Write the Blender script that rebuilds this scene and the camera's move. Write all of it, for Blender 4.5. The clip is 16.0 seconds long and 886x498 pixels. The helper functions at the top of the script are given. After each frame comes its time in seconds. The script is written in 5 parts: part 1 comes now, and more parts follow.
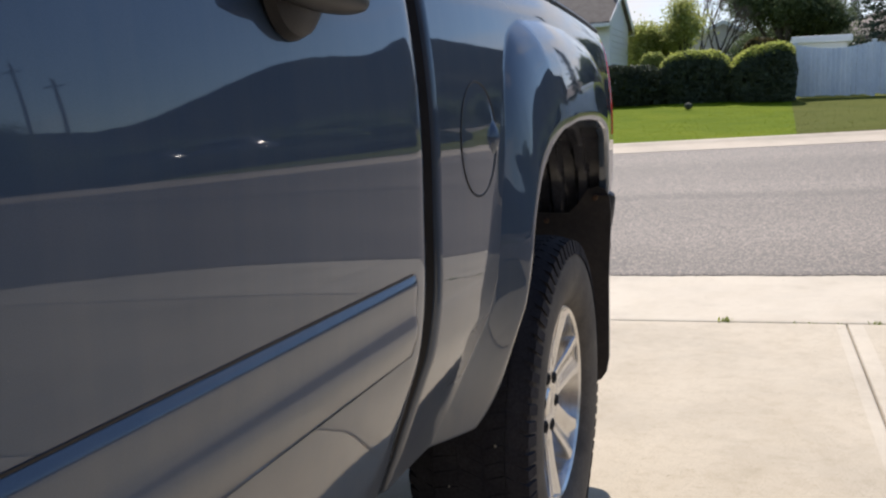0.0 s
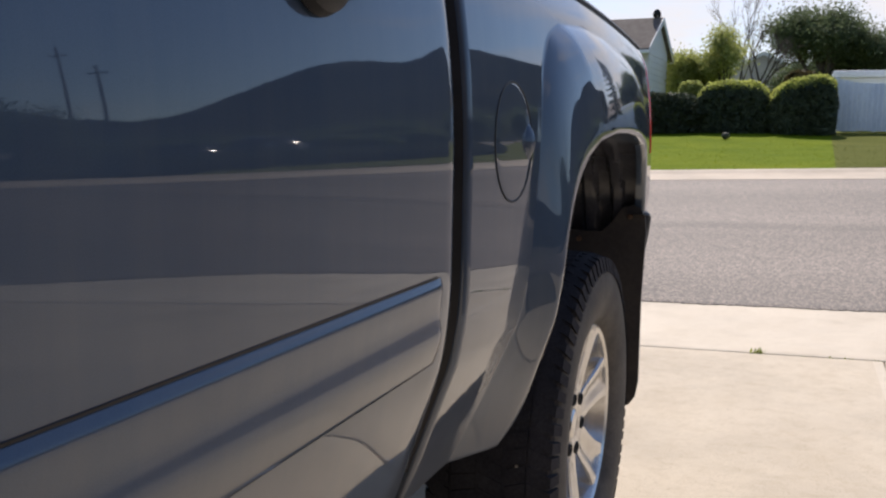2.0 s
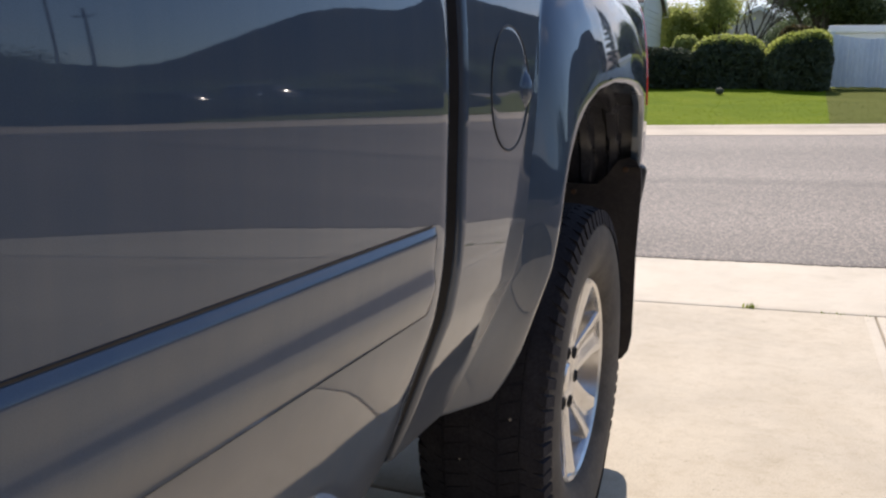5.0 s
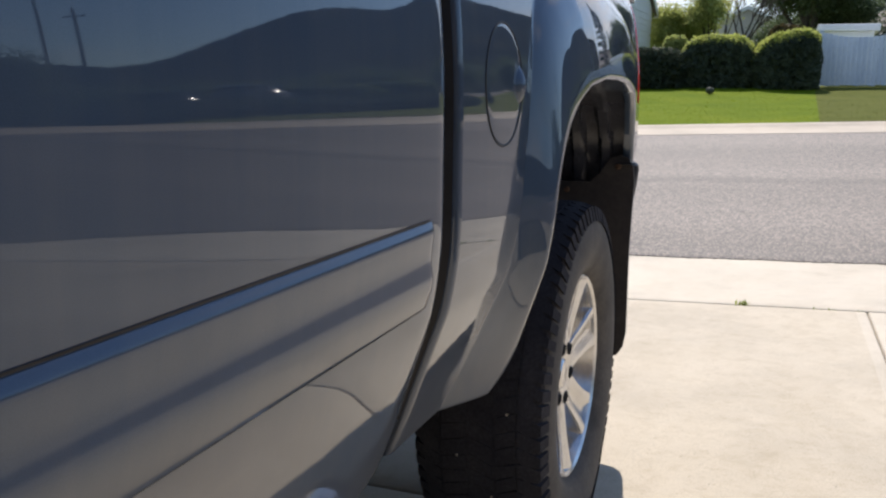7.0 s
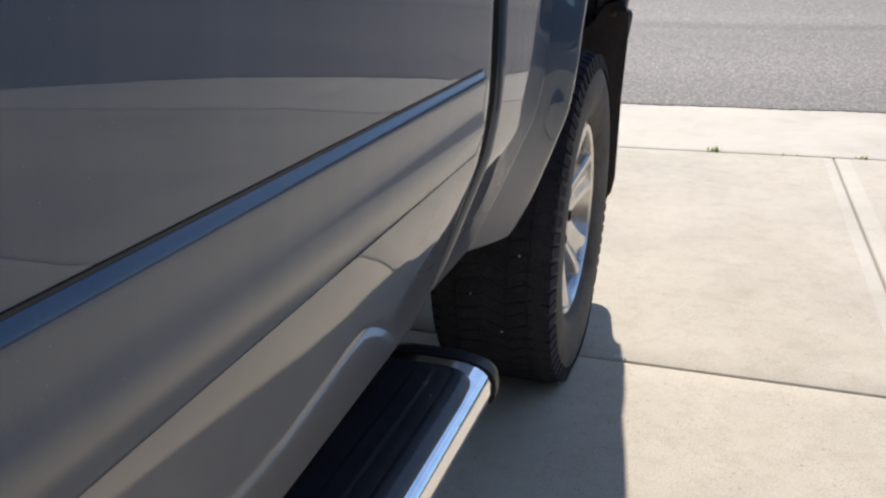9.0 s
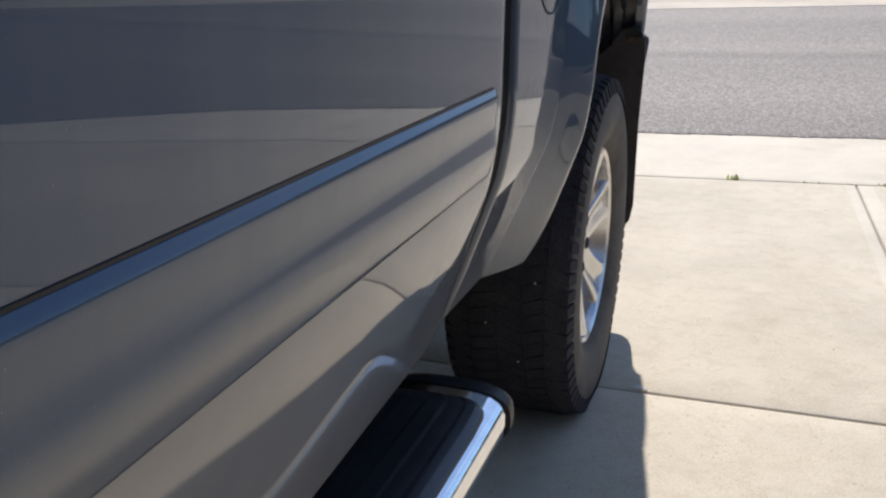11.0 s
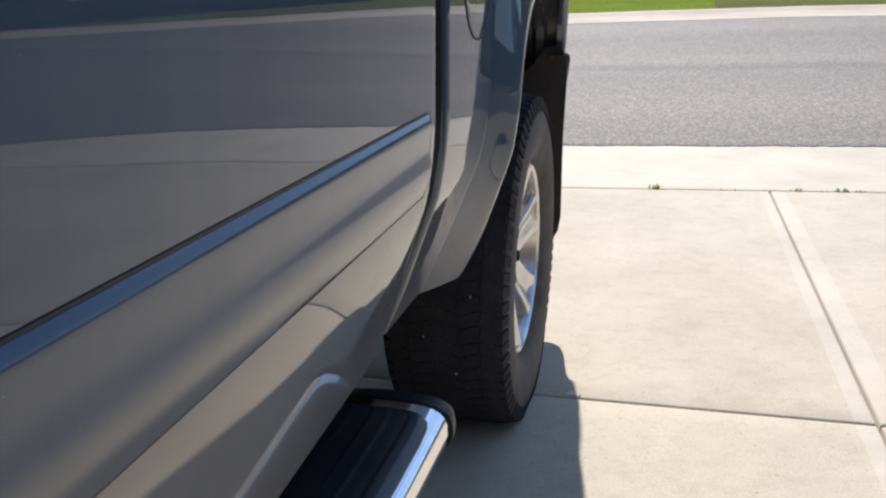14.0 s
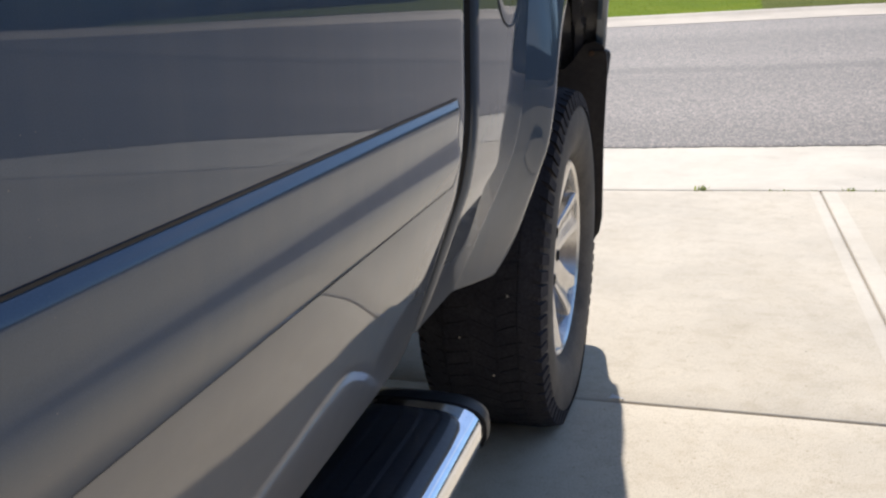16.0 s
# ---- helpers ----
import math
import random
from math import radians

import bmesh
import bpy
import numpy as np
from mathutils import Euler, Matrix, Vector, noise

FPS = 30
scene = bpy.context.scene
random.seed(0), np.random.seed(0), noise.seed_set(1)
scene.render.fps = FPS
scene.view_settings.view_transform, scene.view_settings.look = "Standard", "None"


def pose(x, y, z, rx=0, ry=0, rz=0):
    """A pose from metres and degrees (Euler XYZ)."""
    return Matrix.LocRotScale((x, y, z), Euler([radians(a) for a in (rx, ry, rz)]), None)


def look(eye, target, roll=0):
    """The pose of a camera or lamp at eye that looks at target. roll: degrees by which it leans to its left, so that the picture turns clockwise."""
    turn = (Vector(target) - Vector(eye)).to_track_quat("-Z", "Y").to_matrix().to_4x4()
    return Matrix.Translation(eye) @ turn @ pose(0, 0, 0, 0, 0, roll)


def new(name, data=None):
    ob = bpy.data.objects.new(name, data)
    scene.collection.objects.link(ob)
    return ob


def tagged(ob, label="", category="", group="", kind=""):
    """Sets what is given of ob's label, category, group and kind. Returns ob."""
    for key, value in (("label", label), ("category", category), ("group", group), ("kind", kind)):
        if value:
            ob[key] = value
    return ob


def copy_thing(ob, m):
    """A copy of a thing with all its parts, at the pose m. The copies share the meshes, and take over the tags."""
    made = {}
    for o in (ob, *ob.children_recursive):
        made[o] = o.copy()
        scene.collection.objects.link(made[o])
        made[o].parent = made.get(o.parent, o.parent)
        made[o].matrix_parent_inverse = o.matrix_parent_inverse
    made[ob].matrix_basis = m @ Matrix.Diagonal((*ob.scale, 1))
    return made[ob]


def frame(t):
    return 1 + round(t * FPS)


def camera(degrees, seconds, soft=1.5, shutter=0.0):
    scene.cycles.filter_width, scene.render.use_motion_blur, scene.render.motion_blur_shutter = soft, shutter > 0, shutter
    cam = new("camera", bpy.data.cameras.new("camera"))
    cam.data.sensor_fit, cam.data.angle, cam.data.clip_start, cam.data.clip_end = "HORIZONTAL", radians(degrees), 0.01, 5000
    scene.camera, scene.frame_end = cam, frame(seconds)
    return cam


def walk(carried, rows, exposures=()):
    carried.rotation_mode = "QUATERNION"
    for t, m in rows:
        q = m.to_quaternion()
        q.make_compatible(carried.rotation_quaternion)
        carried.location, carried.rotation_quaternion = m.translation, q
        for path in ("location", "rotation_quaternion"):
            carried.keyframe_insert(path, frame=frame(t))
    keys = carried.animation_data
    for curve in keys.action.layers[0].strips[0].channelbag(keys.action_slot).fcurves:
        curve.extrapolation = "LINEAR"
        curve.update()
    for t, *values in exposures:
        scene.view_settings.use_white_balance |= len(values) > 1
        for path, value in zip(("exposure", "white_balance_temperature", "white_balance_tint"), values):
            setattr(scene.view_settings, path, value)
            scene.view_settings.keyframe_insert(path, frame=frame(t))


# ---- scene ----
cam = camera(53.0, 16.0, soft=2.3)
PATH = [
    (0, (0.429, 0.623, 1.067), (-0.246, 2.487, 0.803), -1.2),
    (0.5, (0.418, 0.671, 1.046), (-0.25, 2.537, 0.776), 1.3),
    (1, (0.414, 0.668, 1.049), (-0.236, 2.546, 0.822), 2.4),
    (1.5, (0.414, 0.667, 1.043), (-0.282, 2.526, 0.799), 2.1),
    (2, (0.41, 0.679, 1.037), (-0.328, 2.525, 0.817), 1.2),
    (2.5, (0.41, 0.683, 1.034), (-0.342, 2.518, 0.77), 0.1),
    (3, (0.41, 0.683, 1.036), (-0.323, 2.524, 0.767), 0.8),
    (3.5, (0.405, 0.693, 1.032), (-0.322, 2.537, 0.768), 0.9),
    (4, (0.404, 0.693, 1.031), (-0.32, 2.534, 0.734), 1.3),
    (6.5, (0.382, 0.733, 1.014), (-0.321, 2.577, 0.692), 1.2),
    (7, (0.395, 0.694, 1.016), (-0.304, 2.542, 0.703), 0.9),
    (7.3, (0.367, 0.628, 1.031), (-0.309, 2.446, 0.545), 2.1),
    (7.5, (0.305, 0.602, 1.042), (-0.427, 2.399, 0.559), 2.3),
    (8, (0.304, 0.583, 1.037), (-0.277, 2.386, 0.394), 1.3),
    (10.5, (0.299, 0.625, 1.009), (-0.275, 2.439, 0.391), 1.5),
    (11, (0.3, 0.632, 1.003), (-0.322, 2.444, 0.43), 0.7),
    (11.5, (0.299, 0.63, 1.002), (-0.323, 2.445, 0.438), 0.3),
    (12, (0.297, 0.632, 1.001), (-0.307, 2.456, 0.444), 0.1),
    (12.5, (0.299, 0.626, 1.002), (-0.278, 2.457, 0.444), 0.3),
    (13, (0.3, 0.631, 0.997), (-0.278, 2.464, 0.441), 0.2),
    (13.5, (0.295, 0.59, 1.03), (-0.288, 2.428, 0.499), 0.9),
    (14, (0.302, 0.583, 1.021), (-0.172, 2.449, 0.481), 0.1),
    (14.5, (0.3, 0.585, 1.017), (-0.17, 2.466, 0.529), -0.4),
    (15, (0.315, 0.597, 1.006), (-0.172, 2.462, 0.471), -0.5),
    (15.5, (0.309, 0.631, 0.983), (-0.284, 2.469, 0.462), -1.5),
    (16, (0.31, 0.626, 0.989), (-0.262, 2.47, 0.467), -1.1),
]
walk(cam, [(t, look(eye, target, roll)) for t, eye, target, roll in PATH], [(0, 0.08, 6820, 13), (0.5, 0.16, 6870, 14), (1, 0.08, 6920, 15), (2, 0.04, 6970, 16), (3, 0.18, 6920, 15), (4, 0.14, 6920, 15), (7.1, 0.18, 6650, 12), (7.5, 0.12, 6550, 10), (8, 0.18, 6500, 11), (11.5, 0.18, 6450, 11), (12.5, 0.24, 6450, 11), (16, 0.28, 6450, 11)])

# ---------- world, sun, exposure ----------
SUN_DIR = Vector((-0.18, 0.97, 1.0)).normalized()
world = bpy.data.worlds.new("world")
scene.world = world
world.use_nodes = True
_nt = world.node_tree
_nt.nodes.clear()
_out = _nt.nodes.new("ShaderNodeOutputWorld")
_bg = _nt.nodes.new("ShaderNodeBackground")
_sky = _nt.nodes.new("ShaderNodeTexSky")
_sky.sky_type = "NISHITA"
_sky.sun_disc = False
_sky.sun_elevation = math.asin(SUN_DIR.z)
_sky.sun_rotation = math.atan2(SUN_DIR.x, SUN_DIR.y)
_sky.air_density, _sky.dust_density, _sky.ozone_density = 1.0, 0.3, 5.0
_tc = _nt.nodes.new("ShaderNodeTexCoord")
_mp = _nt.nodes.new("ShaderNodeMapping")
_mp.inputs["Scale"].default_value = (1.0, 1.0, 2.6)
_cl = _nt.nodes.new("ShaderNodeTexNoise")
_cl.inputs["Scale"].default_value = 2.6
_cl.inputs["Detail"].default_value = 7
_cl.inputs["Roughness"].default_value = 0.58
_cr = _nt.nodes.new("ShaderNodeValToRGB")
_cr.color_ramp.elements[0].position, _cr.color_ramp.elements[0].color = 0.53, (0, 0, 0, 1)
_cr.color_ramp.elements[1].position, _cr.color_ramp.elements[1].color = 0.82, (1, 1, 1, 1)
_mx = _nt.nodes.new("ShaderNodeMix")
_mx.data_type = "RGBA"
_mx.inputs["B"].default_value = (6.0, 6.2, 6.6, 1)
_nt.links.new(_tc.outputs["Generated"], _mp.inputs["Vector"])
_nt.links.new(_mp.outputs["Vector"], _cl.inputs["Vector"])
_sp = _nt.nodes.new("ShaderNodeSeparateXYZ")
_nt.links.new(_tc.outputs["Generated"], _sp.inputs["Vector"])
_lo = _nt.nodes.new("ShaderNodeMapRange")
_lo.inputs["From Min"].default_value, _lo.inputs["From Max"].default_value = 0.04, 0.2
_lo.inputs["To Min"].default_value, _lo.inputs["To Max"].default_value = 0.09, 0.0
_nt.links.new(_sp.outputs["Z"], _lo.inputs["Value"])
# whiter haze round the sun's side
_hz = _nt.nodes.new("ShaderNodeMapRange")
_hz.inputs["From Min"].default_value, _hz.inputs["From Max"].default_value = 0.93, 0.985
_hz.inputs["To Min"].default_value, _hz.inputs["To Max"].default_value = 0.0, 0.26
_nt.links.new(_sp.outputs["Y"], _hz.inputs["Value"])
_ah = _nt.nodes.new("ShaderNodeMath")
_nt.links.new(_lo.outputs["Result"], _ah.inputs[0])
_nt.links.new(_hz.outputs["Result"], _ah.inputs[1])
_ad = _nt.nodes.new("ShaderNodeMath")
_nt.links.new(_cl.outputs["Fac"], _ad.inputs[0])
_nt.links.new(_ah.outputs["Value"], _ad.inputs[1])
_nt.links.new(_ad.outputs["Value"], _cr.inputs["Fac"])
_nt.links.new(_cr.outputs["Color"], _mx.inputs["Factor"])
_nt.links.new(_sky.outputs["Color"], _mx.inputs["A"])
_nt.links.new(_mx.outputs["Result"], _bg.inputs["Color"])
_bg.inputs["Strength"].default_value = 0.14
_nt.links.new(_bg.outputs["Background"], _out.inputs["Surface"])
sun = new("sun", bpy.data.lights.new("sun", "SUN"))
sun.data.energy, sun.data.angle, sun.data.color = 5.0, radians(0.53), (1.0, 0.965, 0.92)
sun.matrix_world = look(SUN_DIR * 60, (0, 0, 0))


# ---------- materials ----------
def mat(name, rough=0.6, metal=0.0, spec=0.5):
    m = bpy.data.materials.new(name)
    m.use_nodes = True
    b = m.node_tree.nodes["Principled BSDF"]
    b.inputs["Roughness"].default_value = rough
    b.inputs["Metallic"].default_value = metal
    b.inputs["Specular IOR Level"].default_value = spec
    return m, m.node_tree, b


def noise_col(nt, scale, detail, stops, coords="Object", rough=0.6, stretch=(1, 1, 1)):
    """A colour ramp over noise; stops are (position, rgb). Returns the ramp node and the noise node."""
    tc = nt.nodes.new("ShaderNodeTexCoord")
    mp = nt.nodes.new("ShaderNodeMapping")
    mp.inputs["Scale"].default_value = stretch
    n = nt.nodes.new("ShaderNodeTexNoise")
    n.inputs["Scale"].default_value, n.inputs["Detail"].default_value, n.inputs["Roughness"].default_value = scale, detail, rough
    r = nt.nodes.new("ShaderNodeValToRGB")
    el = r.color_ramp.elements
    el[0].position, el[0].color = stops[0][0], (*stops[0][1], 1)
    el[1].position, el[1].color = stops[-1][0], (*stops[-1][1], 1)
    for p, c in stops[1:-1]:
        e = el.new(p)
        e.color = (*c, 1)
    nt.links.new(tc.outputs[coords], mp.inputs["Vector"])
    nt.links.new(mp.outputs["Vector"], n.inputs["Vector"])
    nt.links.new(n.outputs["Fac"], r.inputs["Fac"])
    return r, n


def mixed(nt, a, b, fac, mode="MULTIPLY"):
    x = nt.nodes.new("ShaderNodeMix")
    x.data_type, x.blend_type = "RGBA", mode
    if isinstance(fac, float):
        x.inputs["Factor"].default_value = fac
    else:
        nt.links.new(fac, x.inputs["Factor"])
    nt.links.new(a, x.inputs["A"])
    nt.links.new(b, x.inputs["B"])
    return x.outputs["Result"]


def bump(nt, b, height, strength, dist=0.01, prev=None):
    n = nt.nodes.new("ShaderNodeBump")
    n.inputs["Strength"].default_value, n.inputs["Distance"].default_value = strength, dist
    nt.links.new(height, n.inputs["Height"])
    if prev:
        nt.links.new(prev, n.inputs["Normal"])
    nt.links.new(n.outputs["Normal"], b.inputs["Normal"])
    return n.outputs["Normal"]


def simple(name, stops, scale=30, rough=0.6, metal=0.0, detail=5, bumps=0.0, bdist=0.003, stretch=(1, 1, 1), fine=None, spec=0.5):
    """A two-scale noise material: stops over broad noise, darkened a little by fine noise."""
    m, nt, b = mat(name, rough, metal, spec)
    r, n = noise_col(nt, scale, detail, stops, stretch=stretch)
    out = r.outputs["Color"]
    if fine:
        r2, n2 = noise_col(nt, fine[0], 4, [(0.35, (fine[1],) * 3), (0.65, (1, 1, 1))], stretch=stretch)
        out = mixed(nt, out, r2.outputs["Color"], 1.0)
        n = n2
    nt.links.new(out, b.inputs["Base Color"])
    if bumps:
        bump(nt, b, n.outputs["Fac"], bumps, bdist)
    return m


def paint_mat(name="paint_grey_blue", coat=0.018):
    m, nt, b = mat(name, 0.5, 0.4, 0.1)
    b.inputs["Specular Tint"].default_value = (0.25, 0.28, 0.34, 1)
    r, n = noise_col(nt, 900, 2, [(0.3, (0.045, 0.069, 0.108)), (0.7, (0.054, 0.081, 0.125))])
    d, dn = noise_col(nt, 3.0, 6, [(0.4, (0.92, 0.93, 0.94)), (0.75, (1.14, 1.12, 1.08))])
    col = mixed(nt, r.outputs["Color"], d.outputs["Color"], 1.0)
    # road dust: fine pale specks in loose patches, and a thin streaky film
    v = nt.nodes.new("ShaderNodeTexVoronoi")
    v.inputs["Scale"].default_value = 110
    tc = nt.nodes.new("ShaderNodeTexCoord")
    nt.links.new(tc.outputs["Object"], v.inputs["Vector"])
    sp = nt.nodes.new("ShaderNodeMapRange")
    sp.inputs["From Min"].default_value, sp.inputs["From Max"].default_value = 0.02, 0.075
    sp.inputs["To Min"].default_value, sp.inputs["To Max"].default_value = 1.0, 0.0
    nt.links.new(v.outputs["Distance"], sp.inputs["Value"])
    pt, pn = noise_col(nt, 5.0, 5, [(0.5, (0, 0, 0)), (0.72, (1, 1, 1))])
    mu = nt.nodes.new("ShaderNodeMath")
    mu.operation = "MULTIPLY"
    nt.links.new(sp.outputs["Result"], mu.inputs[0])
    nt.links.new(pt.outputs["Color"], mu.inputs[1])
    dust = nt.nodes.new("ShaderNodeRGB")
    dust.outputs[0].default_value = (0.22, 0.205, 0.185, 1)
    col = mixed(nt, col, dust.outputs[0], mu.outputs["Value"], "MIX")
    # runs left by rain water
    fs, fn = noise_col(nt, 24.0, 5, [(0.42, (0, 0, 0)), (0.8, (0.10, 0.10, 0.10))], stretch=(1, 1, 0.07))
    col = mixed(nt, col, dust.outputs[0], fs.outputs["Color"], "MIX")
    # an uneven paler tone, thinning towards the rear and above the moulding
    sx = nt.nodes.new("ShaderNodeSeparateXYZ")
    nt.links.new(tc.outputs["Object"], sx.inputs["Vector"])
    film, fnn = noise_col(nt, 7.0, 7, [(0.25, (0.55, 0.55, 0.55)), (0.7, (1, 1, 1))], stretch=(1, 0.5, 1))
    spread = film.outputs["Color"]
    for axis, near, far, most, least in (("Z", 0.70, 0.80, 1.0, 0.0), ("Y", 0.95, 1.55, 0.62, 0.08)):
        mr = nt.nodes.new("ShaderNodeMapRange")
        mr.inputs["From Min"].default_value, mr.inputs["From Max"].default_value = near, far
        mr.inputs["To Min"].default_value, mr.inputs["To Max"].default_value = most, least
        nt.links.new(sx.outputs[axis], mr.inputs["Value"])
        mm = nt.nodes.new("ShaderNodeMath")
        mm.operation = "MULTIPLY"
        nt.links.new(spread, mm.inputs[0])
        nt.links.new(mr.outputs["Result"], mm.inputs[1])
        spread = mm.outputs["Value"]
    pale_tone = nt.nodes.new("ShaderNodeRGB")
    pale_tone.outputs[0].default_value = (0.40, 0.36, 0.31, 1)
    col = mixed(nt, col, pale_tone.outputs[0], spread, "MIX")
    # road grime thrown up on the sill
    gn, gnn = noise_col(nt, 16.0, 6, [(0.2, (0, 0, 0)), (0.8, (1, 1, 1))])
    gz = nt.nodes.new("ShaderNodeMath")
    gz.operation = "MULTIPLY_ADD"
    gz.inputs[1].default_value = 0.06
    nt.links.new(gnn.outputs["Fac"], gz.inputs[0])
    nt.links.new(sx.outputs["Z"], gz.inputs[2])
    gr = nt.nodes.new("ShaderNodeMapRange")
    gr.inputs["From Min"].default_value, gr.inputs["From Max"].default_value = 0.55, 0.68
    gr.inputs["To Min"].default_value, gr.inputs["To Max"].default_value = 1.0, 0.0
    nt.links.new(gz.outputs["Value"], gr.inputs["Value"])
    gf = nt.nodes.new("ShaderNodeMath")
    gf.operation = "MULTIPLY"
    gf.inputs[1].default_value = 0.30
    nt.links.new(gr.outputs["Result"], gf.inputs[0])
    nt.links.new(mixed(nt, col, dust.outputs[0], gf.outputs["Value"], "MIX"), b.inputs["Base Color"])
    cw = nt.nodes.new("ShaderNodeMath")
    cw.operation = "MULTIPLY_ADD"
    cw.inputs[1].default_value, cw.inputs[2].default_value = -0.72, 1.0
    nt.links.new(gr.outputs["Result"], cw.inputs[0])
    nt.links.new(cw.outputs["Value"], b.inputs["Coat Weight"])
    # streaks left by wiping blur the clear coat a little
    st, sn = noise_col(nt, 9.0, 6, [(0.35, (coat,) * 3), (0.8, (coat + 0.016,) * 3)], stretch=(1, 0.6, 3.0))
    cr = nt.nodes.new("ShaderNodeMath")
    cr.operation = "MULTIPLY_ADD"
    cr.inputs[1].default_value = 0.10
    nt.links.new(gr.outputs["Result"], cr.inputs[0])
    nt.links.new(st.outputs["Color"], cr.inputs[2])
    nt.links.new(cr.outputs["Value"], b.inputs["Coat Roughness"])
    b.inputs["Coat IOR"].default_value = 1.56
    return m


PAINT = paint_mat()
PAINT_SOFT = paint_mat("paint_on_plastic", 0.15)


def concrete_mat(name, base, smooth=False):
    m, nt, b = mat(name, 0.85)
    r, n = noise_col(nt, 1.1, 8, [(0.3, tuple(c * 0.84 for c in base)), (0.5, base), (0.72, tuple(min(1, c * 1.1) for c in base))], rough=0.65)
    f, fn = noise_col(nt, 260, 3, [(0.36, (0.72, 0.70, 0.66)), (0.47, (1, 1, 1)), (0.6, (1.03, 1.02, 1.0))])
    s, sn = noise_col(nt, 14, 8, [(0.36, (0.84, 0.81, 0.76)), (0.52, (1, 1, 1))], rough=0.75)
    col = mixed(nt, r.outputs["Color"], f.outputs["Color"], 0.35 if smooth else 0.85)
    col = mixed(nt, col, s.outputs["Color"], 0.35 if smooth else 0.6)
    w, wn = noise_col(nt, 3.2, 6, [(0.30, (0.88, 0.86, 0.82)), (0.56, (1, 1, 1)), (0.75, (1.04, 1.04, 1.03))], rough=0.62, stretch=(1.0, 0.6, 1))
    col = mixed(nt, col, w.outputs["Color"], 0.6)
    if not smooth:
        v = nt.nodes.new("ShaderNodeTexVoronoi")
        v.inputs["Scale"].default_value = 21
        tc = nt.nodes.new("ShaderNodeTexCoord")
        nt.links.new(tc.outputs["Object"], v.inputs["Vector"])
        rp = nt.nodes.new("ShaderNodeValToRGB")
        rp.color_ramp.elements[0].position, rp.color_ramp.elements[0].color = 0.05, (0.62, 0.55, 0.47, 1)
        rp.color_ramp.elements[1].position, rp.color_ramp.elements[1].color = 0.11, (1, 1, 1, 1)
        nt.links.new(v.outputs["Distance"], rp.inputs["Fac"])
        col = mixed(nt, col, rp.outputs["Color"], 0.6)
    nt.links.new(col, b.inputs["Base Color"])
    bump(nt, b, fn.outputs["Fac"], 0.15 if smooth else 0.35, 0.003)
    return m


CONCRETE = concrete_mat("concrete_broomed", (0.56, 0.482, 0.368))
CONCRETE_EDGE = concrete_mat("concrete_trowelled", (0.59, 0.515, 0.405), True)
KERB_CONCRETE = concrete_mat("kerb_concrete", (0.52, 0.435, 0.335), True)


def asphalt_mat(name="asphalt_worn", k=1.0):
    m, nt, b = mat(name, 0.8)
    r, n = noise_col(nt, 0.35, 7, [(0.3, (0.144 * k, 0.124 * k, 0.106 * k)), (0.7, (0.198 * k, 0.171 * k, 0.147 * k))], rough=0.6, stretch=(0.14, 1.6, 1))
    v = nt.nodes.new("ShaderNodeTexVoronoi")
    v.inputs["Scale"].default_value = 70
    tc = nt.nodes.new("ShaderNodeTexCoord")
    nt.links.new(tc.outputs["Object"], v.inputs["Vector"])
    rp = nt.nodes.new("ShaderNodeValToRGB")
    el = rp.color_ramp.elements
    el[0].position, el[0].color = 0.1, (0.64, 0.61, 0.60, 1)
    el[1].position, el[1].color = 0.93, (2.05, 1.95, 1.85, 1)
    e = el.new(0.55)
    e.color = (0.95, 0.94, 0.93, 1)
    sep = nt.nodes.new("ShaderNodeSeparateColor")
    nt.links.new(v.outputs["Color"], sep.inputs["Color"])
    nt.links.new(sep.outputs["Red"], rp.inputs["Fac"])
    col = mixed(nt, r.outputs["Color"], rp.outputs["Color"], 0.85)
    # the paver's lanes along the street, with a dark seam between them
    sx = nt.nodes.new("ShaderNodeSeparateXYZ")
    nt.links.new(tc.outputs["Object"], sx.inputs["Vector"])
    wob, wn = noise_col(nt, 1.3, 5, [(0.0, (0, 0, 0)), (1.0, (1, 1, 1))], stretch=(0.5, 1, 1))
    yy = nt.nodes.new("ShaderNodeMath")
    yy.operation = "MULTIPLY_ADD"
    yy.inputs[1].default_value = 0.5
    nt.links.new(wn.outputs["Fac"], yy.inputs[0])
    nt.links.new(sx.outputs["Y"], yy.inputs[2])
    mr = nt.nodes.new("ShaderNodeMapRange")
    mr.inputs["From Min"].default_value, mr.inputs["From Max"].default_value = 7.25, 17.25
    nt.links.new(yy.outputs["Value"], mr.inputs["Value"])
    ln = nt.nodes.new("ShaderNodeValToRGB")
    el = ln.color_ramp.elements
    el[0].position, el[0].color = 0.0, (0.86, 0.86, 0.86, 1)
    el[1].position, el[1].color = 0.95, (1.06, 1.05, 1.04, 1)
    for q, k in ((0.03, 0.98), (0.16, 1.04), (0.30, 0.98), (0.335, 0.95), (0.35, 0.70), (0.365, 0.76), (0.39, 1.0), (0.5, 0.94), (0.62, 0.9), (0.72, 1.0)):
        el.new(q).color = (k, k * 0.99, k * 0.975, 1)
    nt.links.new(mr.outputs["Result"], ln.inputs["Fac"])
    col = mixed(nt, col, ln.outputs["Color"], 1.0)
    nt.links.new(col, b.inputs["Base Color"])
    bump(nt, b, v.outputs["Distance"], 0.5, 0.006)
    return m


